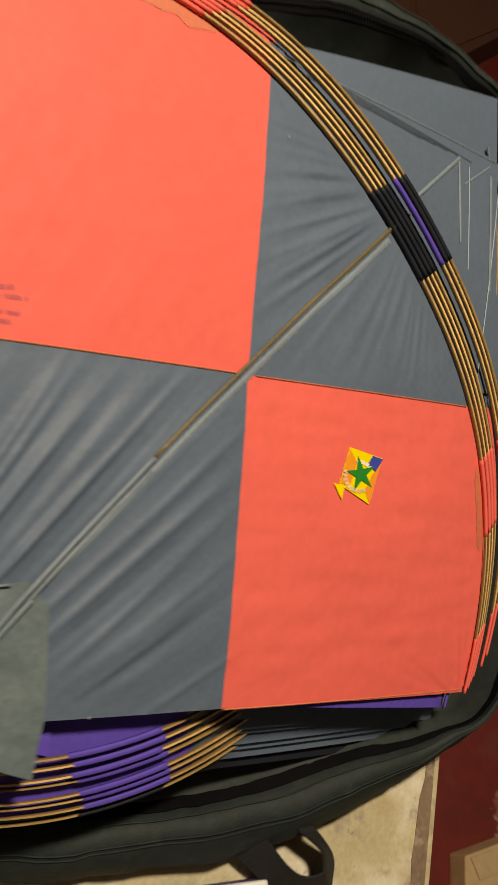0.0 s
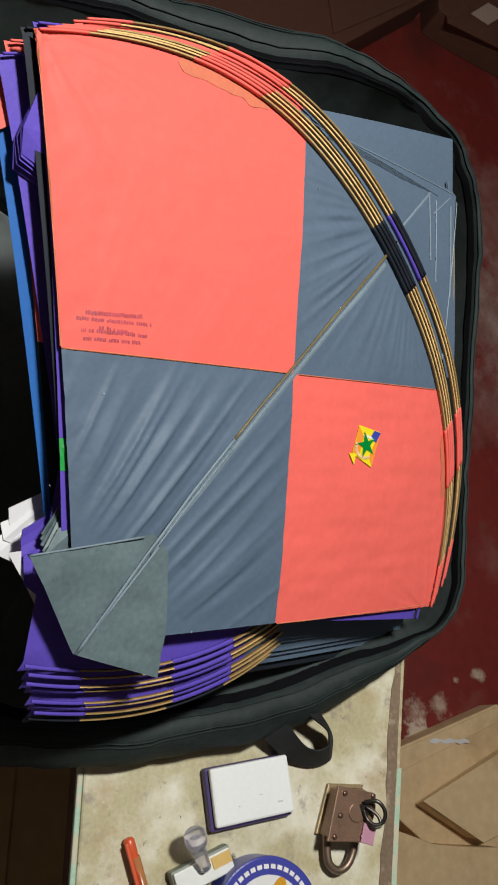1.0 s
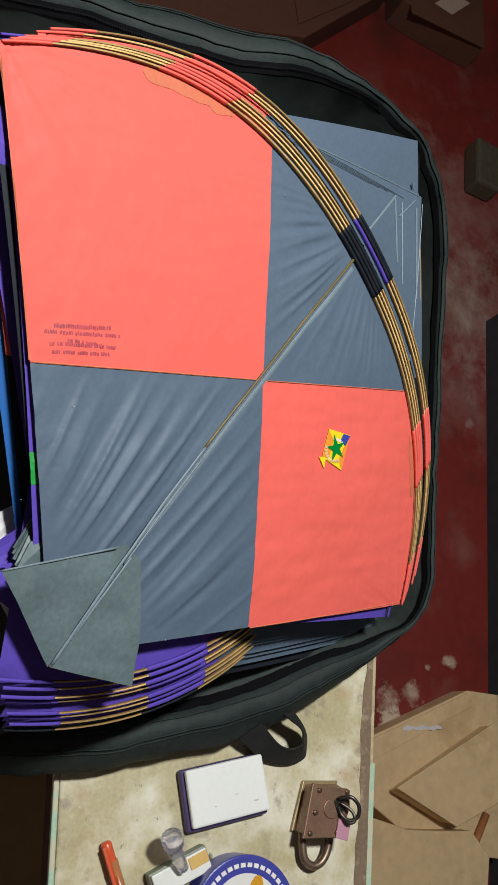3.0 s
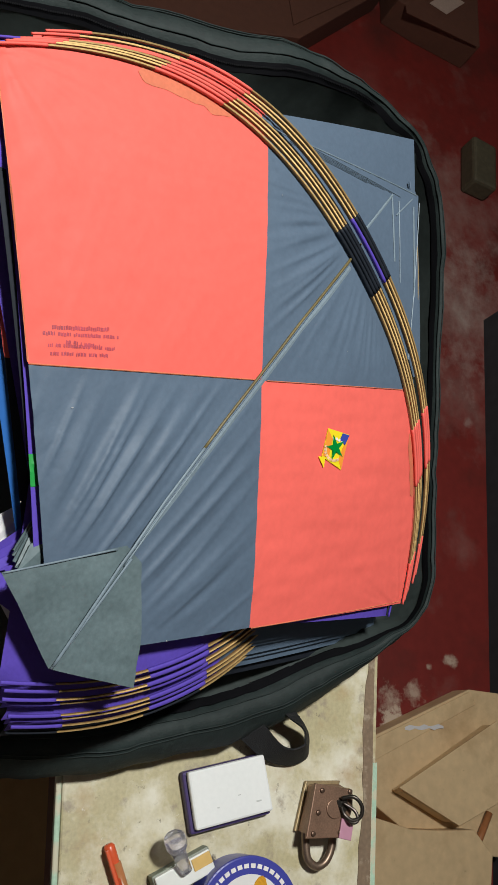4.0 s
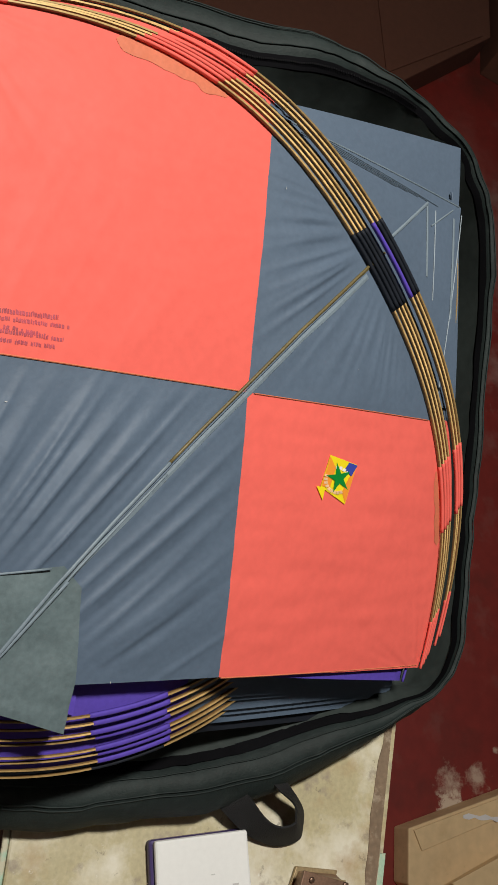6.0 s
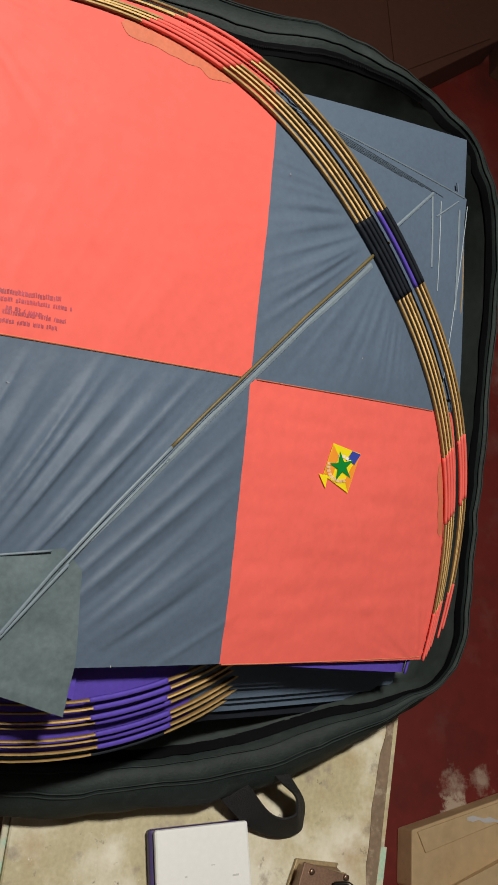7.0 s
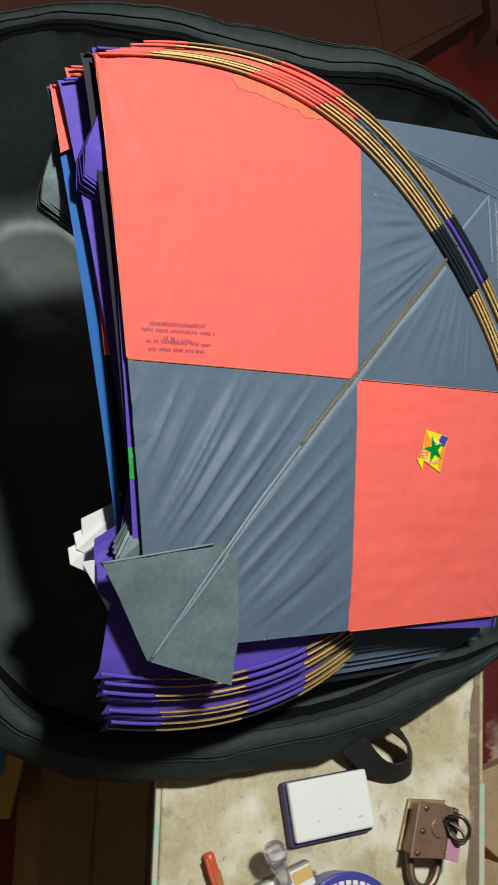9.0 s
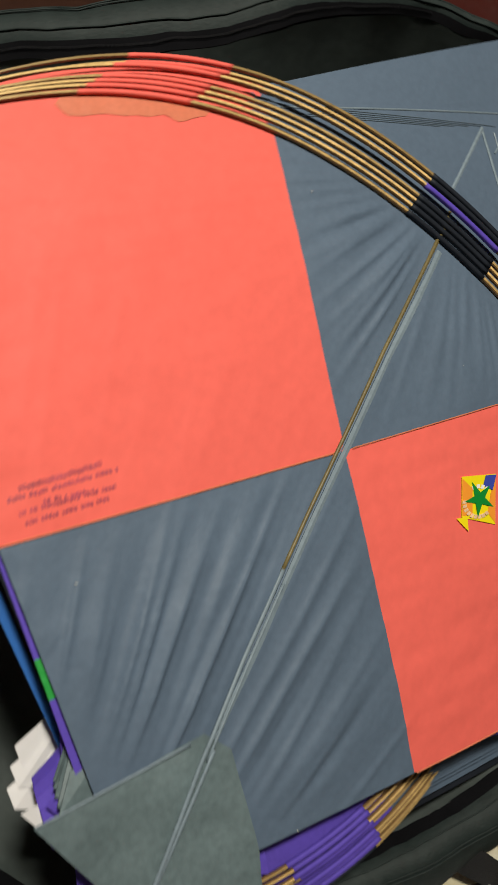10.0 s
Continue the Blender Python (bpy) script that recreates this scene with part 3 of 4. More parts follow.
def split_bow(pts, w, h):
    """A split-bamboo stick of four-sided section: bright top, sides painted dark as if shaded."""
    bm = bmesh.new()
    P = [Vector(p) for p in pts]
    rows = []
    for i, p in enumerate(P):
        d = (P[min(i + 1, len(P) - 1)] - P[max(i - 1, 0)]).normalized()
        a = d.cross(Vector((0, 0, 1))).normalized()
        thin = 1 - 0.45 * min(1.0, (p.y / 0.29) ** 2)   # pared down towards the tips
        ww = thin * w * (1 + 0.10 * noise.noise(Vector((p.y * 60, p.x * 9, 3.0))))
        rows.append([bm.verts.new(p + a * x * ww + Vector((0, 0, z * h * thin))) for x, z in ((-1, -1), (1, -1), (1, 0.35), (0.62, 1), (-0.62, 1), (-1, 0.35))])
    for q, r in zip(rows, rows[1:]):
        for k in range(6):
            f = bm.faces.new((q[k], q[(k + 1) % 6], r[(k + 1) % 6], r[k]))
            f.material_index = 0 if k == 3 else 1
    bm.faces.new(rows[0][::-1])
    bm.faces.new(rows[-1])
    bmesh.ops.recalc_face_normals(bm, faces=bm.faces[:])
    return bm


def make_kite(m, cols, label, wrapmats, fin=None, group="", wrap_r=0.00150, wrap_flat=1.0, below=1, lift=0.0022):
    """cols: wing, nose, other wing, tail panel."""
    k = empty("kite", m, label, "kite", group)
    for corners, c, wing in zip((PANELS, PANELS_LOW, PANELS_OUT, PANELS_FAR)[below], cols, (1, 0, 2, 0)):
        part("panel", quad_panel(corners, 28 if below else 104, 0.2 if below else 1.0, 0.0015 if below else 0.0, wing), c, k, smooth=True)
    bow = part("bow", split_bow(bow_points(0.287, -0.287, lift, 72), 0.00125, 0.0013), BAMBOO, k, "golden split bamboo bow")
    bow.data.materials.append(BAMBOO_SHADE)
    for v0, v1, i in WRAPS:
        part("bow_wrap", split_bow(bow_points(v0, v1, lift + 0.0001, 16), wrap_r, 0.0016 * wrap_flat), wrapmats[i], k, smooth=True)
    part("spine", bm_tube([(u, spine_v(u), swell(u, 0) + 0.0014) for u in [0.149 - 0.01 * i for i in range(24)]], 0.0012, 6), BAMBOO_DK, k, "olive bamboo spine", smooth=True)
    if fin:
        part("tail_fin", fin_bm(FIN_POLY, 0.004), fin, k, "stiff paper tail fin", smooth=True)
    return k


def shifted(du, dv, dh, deg=0.0, tilt=0.0, tip=0.0):
    return KITE @ pose(du, dv, dh, tilt, tip, deg)


top_label = "red and grey checked paper kite with bamboo bow"
kite = make_kite(KITE, (RED, GREY, RED, GREY), top_label, (RED, BLACKP, RED), FIN, "stack of red and grey kites", below=0)
narrow = lambda f: Matrix.Diagonal((1, f, 1, 1))  # noqa: E731
low = make_kite(shifted(0.0058, -0.0013, -0.0018, -0.16) @ narrow(0.998), (RED, GREY, RED, GREY), top_label, (RED, BLACKP, RED), None, "stack of red and grey kites", lift=0.0030)
for du, dv, dh, dg, f in ((0.0117, -0.0028, -0.0034, -0.22, 0.997), (0.0172, -0.0041, -0.0050, -0.25, 0.996)):
    copy_thing(low, shifted(du, dv, dh, dg) @ narrow(f))
make_kite(shifted(0.0278, -0.0063, -0.0110, -0.15) @ narrow(0.994), (RED, GREY, RED, GREY), "red and grey paper kite with violet-wrapped bow", (RED, PURPLE, RED), None, "stack of red and grey kites", below=2, lift=0.0080)
outer = make_kite(shifted(0.0395, -0.0090, -0.0150, -0.30) @ narrow(0.990), (RED, GREY, RED, GREY), top_label, (RED, BLACKP, RED), None, "stack of red and grey kites", below=2, lift=0.0090)
copy_thing(outer, shifted(0.0337, -0.0080, -0.0130, -0.22) @ narrow(0.992))
part("nose_fold", strip((0.2626, 0.022), (0.240, -0.0070), 0.0026, 0.0003, 12), WHITEP, outer, "pale folded edge")
part("nose_fold", strip((0.2800, 0.0075), (0.262, -0.0095), 0.0016, 0.0003, 12), PALE, outer)
part("nose_fold", strip((0.1450, 0.125), (0.284, 0.0130), 0.0008, 0.0003, 20), PALE, outer)
# pleats and edges of the noses that lie on one another
for p0, p1, w in (((0.1490, 0.1300), (0.2880, -0.031), 0.0011), ((0.2500, -0.0050), (0.2080, -0.0480), 0.0024), ((0.2560, -0.0150), (0.2010, -0.0670), 0.0012),
                  ((0.2420, -0.0210), (0.2780, -0.0280), 0.0014), ((0.2740, -0.0340), (0.2110, -0.0930), 0.0030), ((0.2860, -0.0380), (0.1480, -0.1360), 0.0010)):
    part("nose_fold", strip(p0, p1, w, 0.0004, 24), PALE, kite, "pale folded paper edge of the nose")
for k in range(5):
    part("nose_crease", strip((0.158 + 0.004 * k, 0.112 - 0.003 * k), (0.225 + 0.009 * k, 0.026 - 0.010 * k), 0.0005, 0.0003, 20), PALE, kite)

# details on the uppermost kite
part("seam", strip((-0.009, 0.0098), (-0.136, 0.1455), 0.0010), SEAM, kite, "orange glued paper seam")
part("seam", strip((-0.001, 0.0010), (0.1255, -0.132), 0.0008), SEAM, kite)
part("hem", strip((-0.0135, 0.2915), (-0.1355, 0.1465), 0.0012, 0.0001), SEAM, kite, "orange folded hem")
part("spine_strip", strip((0.1907, 0.0011), (0.2502, -0.0040), 0.0026, 0.0016, 20), PALE, kite, "pale strip over the spine's end")
part("hem", strip((-0.002, -0.2900), (-0.1415, -0.1305), 0.0010, 0.0001), SEAM, kite)
part("spine_cover", spine_strip(0.140, -0.182, -0.0050, 0.0040, 0.0010), PALE, kite, "pale grey paper strip beside the spine")
part("spine_cover", spine_strip(0.132, -0.172, -0.0022, 0.0010, 0.0010), GREY, kite)
part("spine_cover", bm_tube([(u, spine_v(u), max(swell(u, 0), -0.02) + 0.0022 + 0.0046 * min(1, max(0, (-0.13 - u) * 25))) for u in [-0.080 - 0.006 * i for i in range(31)]], 0.0013, 6, 0.5), PALE, kite, "pale grey paper glued over the spine", smooth=True)
part("spine_cover", bm_tube([(u, spine_v(u) - 0.0040, swell(u, 0) + 0.0016 + 0.0030 * min(1, max(0, (-0.13 - u) * 25))) for u in [-0.086 - 0.006 * i for i in range(17)]], 0.0008, 6, 0.5), PALE, kite, smooth=True)
part("fin_fold", bm_tube([(-0.2385 + 0.0606 * t, 0.0690 - 0.0525 * t, max(swell(-0.2385 + 0.0606 * t, 0.069 - 0.0525 * t), -0.02) + 0.0045 + abs(0.069 - 0.0525 * t) * 0.03) for t in [i / 12 for i in range(13)]], 0.0007, 6, 0.4), PALE, kite, smooth=True)


part("fin_fold", bm_tube([(-0.176 - 0.0086 * i, 0.0038 - 0.00055 * i, max(swell(-0.176 - 0.0086 * i, 0), -0.02) + 0.0064) for i in range(11)], 0.0011, 6, 0.5), PALE, kite, "pale double fold of the tail fin", smooth=True)


def glue_patch(v0, v1, w0, w1, n=24):
    """Thin paper folded over the bow and glued down on the sheet, with a torn inner edge."""
    bm = bmesh.new()
    rows = []
    for i in range(n + 1):
        t = i / n
        v = v0 + (v1 - v0) * t
        w = (w0 + (w1 - w0) * t) * (1 + 0.3 * noise.noise(Vector((v * 120, 0.0, 1.0)))) * min(1.0, 0.35 + t * 5, 0.35 + (1 - t) * 5)
        b = bow_u(v) - 0.0022
        rows.append([bm.verts.new((b - w * e, v, sheet_h(b - w * e, v) + 0.0003)) for e in (0.0, 0.5, 1.0)])
    for a, b in zip(rows, rows[1:]):
        for k in (0, 1):
            bm.faces.new((a[k], b[k], b[k + 1], a[k + 1]))
    bmesh.ops.recalc_face_normals(bm, faces=bm.faces[:])
    return bm


part("glue_patch", glue_patch(0.226, 0.160, 0.014, 0.008), GLUED, kite, "brownish translucent folded-over paper")
part("glue_patch", glue_patch(-0.172, -0.222, 0.007, 0.009), GLUED, kite)

STK = lambda x, y: (0.0246 + 0.000518 * (x - 594) - 0.000327 * (y - 758), -0.0814 - 0.000532 * (x - 594) - 0.000359 * (y - 758))  # noqa: E731


def decal(poly, lift):
    bm = bmesh.new()
    bm.faces.new([bm.verts.new((u, v, sheet_h(u, v) + lift)) for u, v in poly])
    bmesh.ops.recalc_face_normals(bm, faces=bm.faces[:])
    if bm.faces[:][0].normal.z < 0:
        bmesh.ops.reverse_faces(bm, faces=bm.faces[:])
    return bm


sticker = part("sticker", decal([STK(592, 753), STK(630, 765), STK(614, 826), STK(580, 801)], 0.0009), YELLOW, kite, "small yellow printed paper sticker with green star")
part("sticker_tail", decal([STK(574, 800), STK(586, 803), STK(583, 821)], 0.0011), YELLOW, sticker)
part("sticker_band", decal([STK(592, 755), STK(600, 772), STK(592, 803), STK(581, 800)], 0.0011), ORANGE, sticker)
part("sticker_band", decal([STK(629, 768), STK(614, 824), STK(609, 808), STK(618, 786)], 0.0011), ORANGE, sticker)
part("sticker_patch", decal([STK(618, 762), STK(630, 766), STK(621, 783), STK(612, 773)], 0.0013), PBLUE, sticker, "dark blue corner")
for k in range(13):
    a = math.radians(70 + 16 * k) if k < 9 else math.radians(268 + 18 * (k - 9))
    cx, cy = 602 + 16 * math.cos(a), 790 + 19 * math.sin(a)
    dx, dy = -math.sin(a), math.cos(a)
    part("sticker_print", decal([STK(cx + dx * e * 1.9 - dy * f * 2.4, cy + dy * e * 1.9 + dx * f * 2.4) for e, f in ((-1, -1), (1, -1), (1, 1), (-1, 1))], 0.0014), PCREAM if k < 9 else PWHITE, sticker)
part("sticker_star", decal([STK(604 + (22 if k % 2 == 0 else 8) * math.cos(math.pi * k / 5 - 1.75) * 0.8, 787 + (24 if k % 2 == 0 else 8) * math.sin(math.pi * k / 5 - 1.75)) for k in range(10)], 0.0015), PGREEN, sticker, "green star")

# rubber-stamped lines on the red panel: plain bars, broken like lettering
rng = random.Random(7)
LN = [((-0.1085, 0.1506), (-0.0793, 0.1225), 0.0042, 0.75), ((-0.1157, 0.1522), (-0.0775, 0.1141), 0.0036, 0.9), ((-0.1081, 0.1381), (-0.0922, 0.1192), 0.0036, 0.9),
      ((-0.1184, 0.1449), (-0.0853, 0.1111), 0.0036, 0.85), ((-0.1209, 0.1401), (-0.0917, 0.1109), 0.0036, 0.9)]
for p0, p1, hgt, fill in LN:
    bm = bmesh.new()
    a, b = Vector(p0), Vector(p1)
    d = (b - a).normalized()
    s = Vector((d.y, -d.x)) if (d.y * 1 - d.x) < 0 else Vector((-d.y, d.x))
    x, total = 0.0, (b - a).length
    while x < total:
        w = min(rng.uniform(0.0007, 0.0018), total - x)
        n = 2
        lo, hi = [], []
        for i in range(n + 1):
            jag = rng.uniform(-0.05, 0.05)
            for row, dy in ((lo, -0.30 + 3 * jag), (hi, 0.30 + 2 * jag)):
                c = a + d * (x + w * i / n) + s * dy * hgt
                row.append(bm.verts.new((c.x, c.y, sheet_h(c.x, c.y) + 0.00022)))
        for i in range(n):
            bm.faces.new((lo[i], lo[i + 1], hi[i + 1], hi[i]))
        x += w + (0.0004 if rng.random() < 0.86 else 0.0019)
    line = part("stamped_line", bm, INK, kite, "dark ink line of rubber stamp")
    line["kind"] = "stuff"

# kites lying lower, turned a quarter: violet ones and black ones
pk = make_kite(shifted(0.005, -0.0145, -0.016, -93.4), (GREY, GREY, PURPLE, PURPLE), "violet and grey paper kite with bamboo bow", (GREY, GREY, PURPLE), None, "stack of violet kites", wrap_r=0.0021, wrap_flat=0.8, below=3)
for i in range(1, 7):
    copy_thing(pk, shifted(0.005 - 0.0024 * i + 0.0015 * math.sin(i * 2.6), -0.0145 - 0.0071 * i, -0.016 - 0.005 * i, -93.4 + 0.2 * i + 0.25 * math.sin(i * 1.9)))
bk = make_kite(shifted(-0.014, -0.064, -0.053, -93), (GREY, BLACKP, BLACKP, BLACKP), "black and grey paper kite with bamboo bow", (GREY, GREY, BLACKP), None, "stack of black kites", below=3)

# kites below whose edges show beside the uppermost stack
make_kite(shifted(-0.0064, 0.0026, -0.0032, -2.3) @ Matrix.Diagonal((0.96, 1, 1, 1)), (PURPLE, GREY, PURPLE, PURPLE), "violet paper kite close under the red stack", (PURPLE, BLACKP, PURPLE), None, "lower kites", lift=0.0, below=3)
dk = make_kite(shifted(-0.0104, 0.0044, -0.0062, -1.5) @ Matrix.Diagonal((0.93, 1, 1, 1)), (BLACKP, GREY, BLACKP, BLACKP), "black paper kite with a green patch low in the stack", (BLACKP, BLACKP, BLACKP), None, "lower kites", lift=0.0, below=3)
part("patch", strip((-0.176, 0.0935), (-0.190, 0.0775), 0.006, 0.0016), GREEN, dk, "bright green paper patch")
make_kite(shifted(-0.0065, 0.0015, -0.0195, 2.6) @ Matrix.Diagonal((0.93, 1, 1, 1)), (PURPLE, GREY, RED, PURPLE), "violet paper kite low in the stack", (PURPLE, BLACKP, RED), PURPLE, "lower kites", below=3)
make_kite(shifted(-0.0095, 0.0035, -0.0245, -0.6) @ Matrix.Diagonal((0.93, 1, 1, 1)), (RED, GREY, RED, BLACKP), "red and black paper kite low in the stack", (RED, BLACKP, RED), None, "lower kites", below=3)
bl = make_kite(shifted(-0.0170, 0.0020, -0.029, 1.2) @ Matrix.Diagonal((0.93, 1, 1, 1)), (BLUE, GREY, RED, BLUE), "blue paper kite with red wing tip and white tail fin", (RED, BLACKP, RED), WHITEP, "lower kites", below=3)
bm = bmesh.new()
tipq = [(-0.013, 0.2925), (-0.0445, 0.2585), (0.030, 0.240)]
bm.faces.new([bm.verts.new((u, v, sheet_h(u, v) + 0.003)) for u, v in tipq])
part("tip_panel", bm, RED, bl, "red wing tip")


def fins(name_label, poly, h, n, step, m):
    """A fanned pack of paper tail fins sticking out of the stack."""
    e = empty("kite_tail_fins", KITE.copy(), name_label, "kite tail")
    for i in range(n):
        bm = bmesh.new()
        bm.faces.new([bm.verts.new((u + i * step[0], v + i * step[1], h + i * step[2] + 0.002 * math.sin(i * 5 + k * 2))) for k, (u, v) in enumerate(poly)])
        bmesh.ops.recalc_face_normals(bm, faces=bm.faces[:])
        bmesh.ops.solidify(bm, geom=bm.faces[:], thickness=0.0007)
        part("fin", bm, m, e)
    return e


fins("pack of folded violet paper tail fins", [(-0.036, 0.264), (-0.060, 0.254), (-0.070, 0.243), (-0.056, 0.205), (-0.030, 0.225)], -0.0125, 5, (-0.0014, -0.0012, -0.0026), PURPLE)
fins("pack of folded grey paper tail fins", [(-0.050, 0.268), (-0.078, 0.254), (-0.086, 0.246), (-0.076, 0.212), (-0.040, 0.225)], -0.047, 5, (-0.0012, -0.0012, -0.0022), FIN)
fins("pack of folded white paper tail fins", [(-0.236, 0.072), (-0.243, 0.064), (-0.232, 0.030), (-0.200, 0.030), (-0.205, 0.058)], -0.048, 3, (0.010, 0.0035, 0.001), WHITEP)
fins("pack of folded grey paper tail fins", [(-0.212, 0.062), (-0.232, 0.058), (-0.225, 0.030), (-0.190, 0.030), (-0.195, 0.052)], -0.008, 5, (0.003, 0.0015, -0.0025), FIN)

fins("pack of folded violet paper tail fins", [(-0.236, 0.060), (-0.249, 0.047), (-0.246, 0.012), (-0.210, 0.012), (-0.216, 0.052)], -0.024, 4, (0.004, 0.0035, -0.002), PURPLE)

# ---- things on the table ----
d_long = Vector((-0.012, 0.083)).normalized()
ang = math.degrees(math.atan2(d_long.y, d_long.x)) - 90
pad = empty("stamp_pad", pose(0.0195, 0.1447, TOP, 0, 0, ang + 1.5), "white-lidded violet ink stamp pad on the table", "stamp pad")
part("base", bm_box(0.053, 0.080, 0.010, (0.0012, 0.0033, 0.0052), 0.0025), PADBASE, pad, "violet plastic base")
part("lid", bm_box(0.049, 0.0765, 0.0065, (-0.0003, 0.0048, 0.0135), 0.002), PADLID, pad, "white plastic lid, ink-specked")
for k, (bx_, by_, bw_) in enumerate(((0.004, 0.012, 0.003), (0.010, -0.010, 0.002), (0.013, 0.030, 0.005))):
    part("ink_mark", bm_box(0.0007 + 0.0003 * k, bw_, 0.0003, (bx_, by_, 0.0169)), DUST, pad, "faint grey scuff")

lock = empty("padlock", pose(0.041, 0.243, TOP), "old rusty lever padlock with key ring", "padlock")
front = [(-0.027, -0.0144), (-0.0197, 0.0250), (-0.004, 0.0240), (0.0209, 0.0128), (0.0195, -0.0266)]
back = [(-0.0268, -0.0100), (-0.0255, 0.0275), (0.0160, 0.0157), (0.0165, -0.0240)]


def plate_bm(lo, hi, z0, z1, bevel):
    """A plate whose outline leans from lo at z0 to hi at z1."""
    bm = bmesh.new()
    a = [bm.verts.new((x, y, z0)) for x, y in lo]
    b = [bm.verts.new((x, y, z1)) for x, y in hi]
    bm.faces.new(a[::-1])
    bm.faces.new(b)
    for i in range(len(lo)):
        j = (i + 1) % len(lo)
        bm.faces.new((a[i], a[j], b[j], b[i]))
    bmesh.ops.recalc_face_normals(bm, faces=bm.faces[:])
    bmesh.ops.bevel(bm, geom=bm.edges[:], offset=bevel, segments=2, affect="EDGES", profile=0.5)
    return bm


inset = lambda poly, f: [(x * f, y * f) for x, y in poly]  # noqa: E731
mid = [(-0.0262, -0.0112), (-0.0215, 0.0250), (0.0188, 0.0138), (0.0180, -0.0250)]
part("back_plate", bm_prism([(x - 0.001, y - 0.001) for x, y in back], 0.001, 0.005, 0.0008), LOCKS, lock, "dull brass back plate")
part("body", plate_bm(inset(back, 0.92), inset(mid, 0.92), 0.005, 0.025, 0.001), LOCKM, lock, "brown rusted lock case")
part("middle_plate", bm_prism(inset(mid, 0.97), 0.0245, 0.0262, 0.0004), LOCKS, lock, "dull brass edge")
part("front_plate", bm_prism(front, 0.0264, 0.030, 0.0008), LOCKM, lock, "rusty brown front plate")
for x, y in ((-0.0205, -0.0080), (-0.0180, 0.0215), (-0.0018, -0.0132), (0.0155, -0.0195), (0.0160, 0.0085)):
    part("rivet", bm_cyl(0.0024, 0.029, 0.0320, 12, 0.0009, (x, y)), RIVET, lock, smooth=True)
part("keyhole_cover", bm_cyl(0.0085, 0.0295, 0.0312, 24, 0.0006, (-0.004, 0.004)), LOCKM, lock)
part("keyhole_drop", bm_prism([(-0.011, 0.006), (-0.014, 0.016), (-0.004, 0.019), (0.002, 0.010)], 0.0300, 0.0322, 0.0006), STEEL, lock, "dark steel keyhole shutter")
part("key", bm_tube(spline([(-0.013, 0.010, 0.034), (-0.014, 0.020, 0.040), (-0.006, 0.0265, 0.042), (0.003, 0.025, 0.041), (0.006, 0.018, 0.038), (0.001, 0.012, 0.034), (-0.006, 0.010, 0.033)], 6), 0.0019, 8), STEEL, lock, "dark steel key bow", smooth=True)
part("key", bm_tube(spline([(-0.009, 0.012, 0.033), (-0.002, 0.021, 0.038), (0.006, 0.0225, 0.040), (0.008, 0.017, 0.038), (0.003, 0.013, 0.034)], 6), 0.0016, 8), STEEL, lock, smooth=True)
part("tag", bm_box(0.017, 0.013, 0.002, (0.014, 0.0145, 0.0315), 0.0005, rot=pose(0, 0, 0, 0, 0, -14)), PINKTAG, lock, "pink plastic tag")
part("shackle", bm_tube(spline([(0.010, -0.0165, 0.010), (0.026, -0.0168, 0.010), (0.0390, -0.0150, 0.010), (0.0455, -0.0065, 0.010), (0.0420, 0.0035, 0.010), (0.030, 0.0105, 0.010), (0.012, 0.0130, 0.010)], 7), 0.0038, 12), SHACK, lock, "brown steel shackle", smooth=True)

pen = empty("pen", pose(0.055, 0.040, TOP + 0.006, 0, 0, 20), "orange-capped amber plastic pen", "pen")
part("cap", bm_tube([(0, 0, 0), (0.002, 0, 0), (0.006, 0, 0), (0.04, 0, 0)], lambda t: 0.0034 + 0.0014 * min(1, t * 5), 14, up=(0, 1, 0)), PENCAP, pen, "orange-red cap", smooth=True)
part("clip", bm_box(0.034, 0.003, 0.002, (0.020, -0.004, 0.006), 0.0006), PENCAP, pen)
part("barrel", bm_tube([(0.016, 0.001, 0.0005), (0.05, 0.001, 0), (0.10, 0, 0), (0.14, 0, 0)], 0.0047, 14, up=(0, 1, 0)), PENBODY, pen, smooth=True)

stamp = empty("hand_stamp", pose(0.082, 0.106, TOP, 0, 0, 112), "rubber hand stamp with clear knob lying on its side", "hand stamp")
part("base", bm_box(0.056, 0.022, 0.012, (0, 0, 0.0075), 0.0015), STAMPG, stamp)
part("face", bm_box(0.053, 0.019, 0.004, (0, 0, 0.0146), 0.001), STAMPW, stamp, "white face plate")
part("stain", bm_box(0.018, 0.010, 0.0012, (0.017, 0.003, 0.0170), 0.0004), STAMPY, stamp, "ochre stain")
part("handle", bm_tube([(0.000, 0.004, 0.020), (-0.002, 0.016, 0.026), (-0.004, 0.026, 0.031)], lambda t: 0.0055 + 0.001 * t, 14), GLASSY, stamp, "clear violet plastic handle", smooth=True)
part("knob", bm_tube([(-0.004, 0.026, 0.031), (-0.0042, 0.029, 0.033), (-0.005, 0.036, 0.037), (-0.0052, 0.038, 0.038)], lambda t: 0.0075 + 0.0022 * math.sin(math.pi * min(1, t * 0.9 + 0.1)), 18), GLASSY, stamp, smooth=True)

tin = empty("tin", pose(0.118, 0.158, TOP), "round blue tin with white and golden printed lid", "tin")
part("body", bm_cyl(0.047, 0.001, 0.028, 48, 0.001), TINBLUE, tin, smooth=False)
part("lid", bm_cyl(0.0485, 0.024, 0.032, 64, 0.0015), TINBLUE, tin, "blue lid")
part("print_disc", bm_cyl(0.034, 0.0322, 0.0326, 48), TINWHITE, tin, "white printed disc")
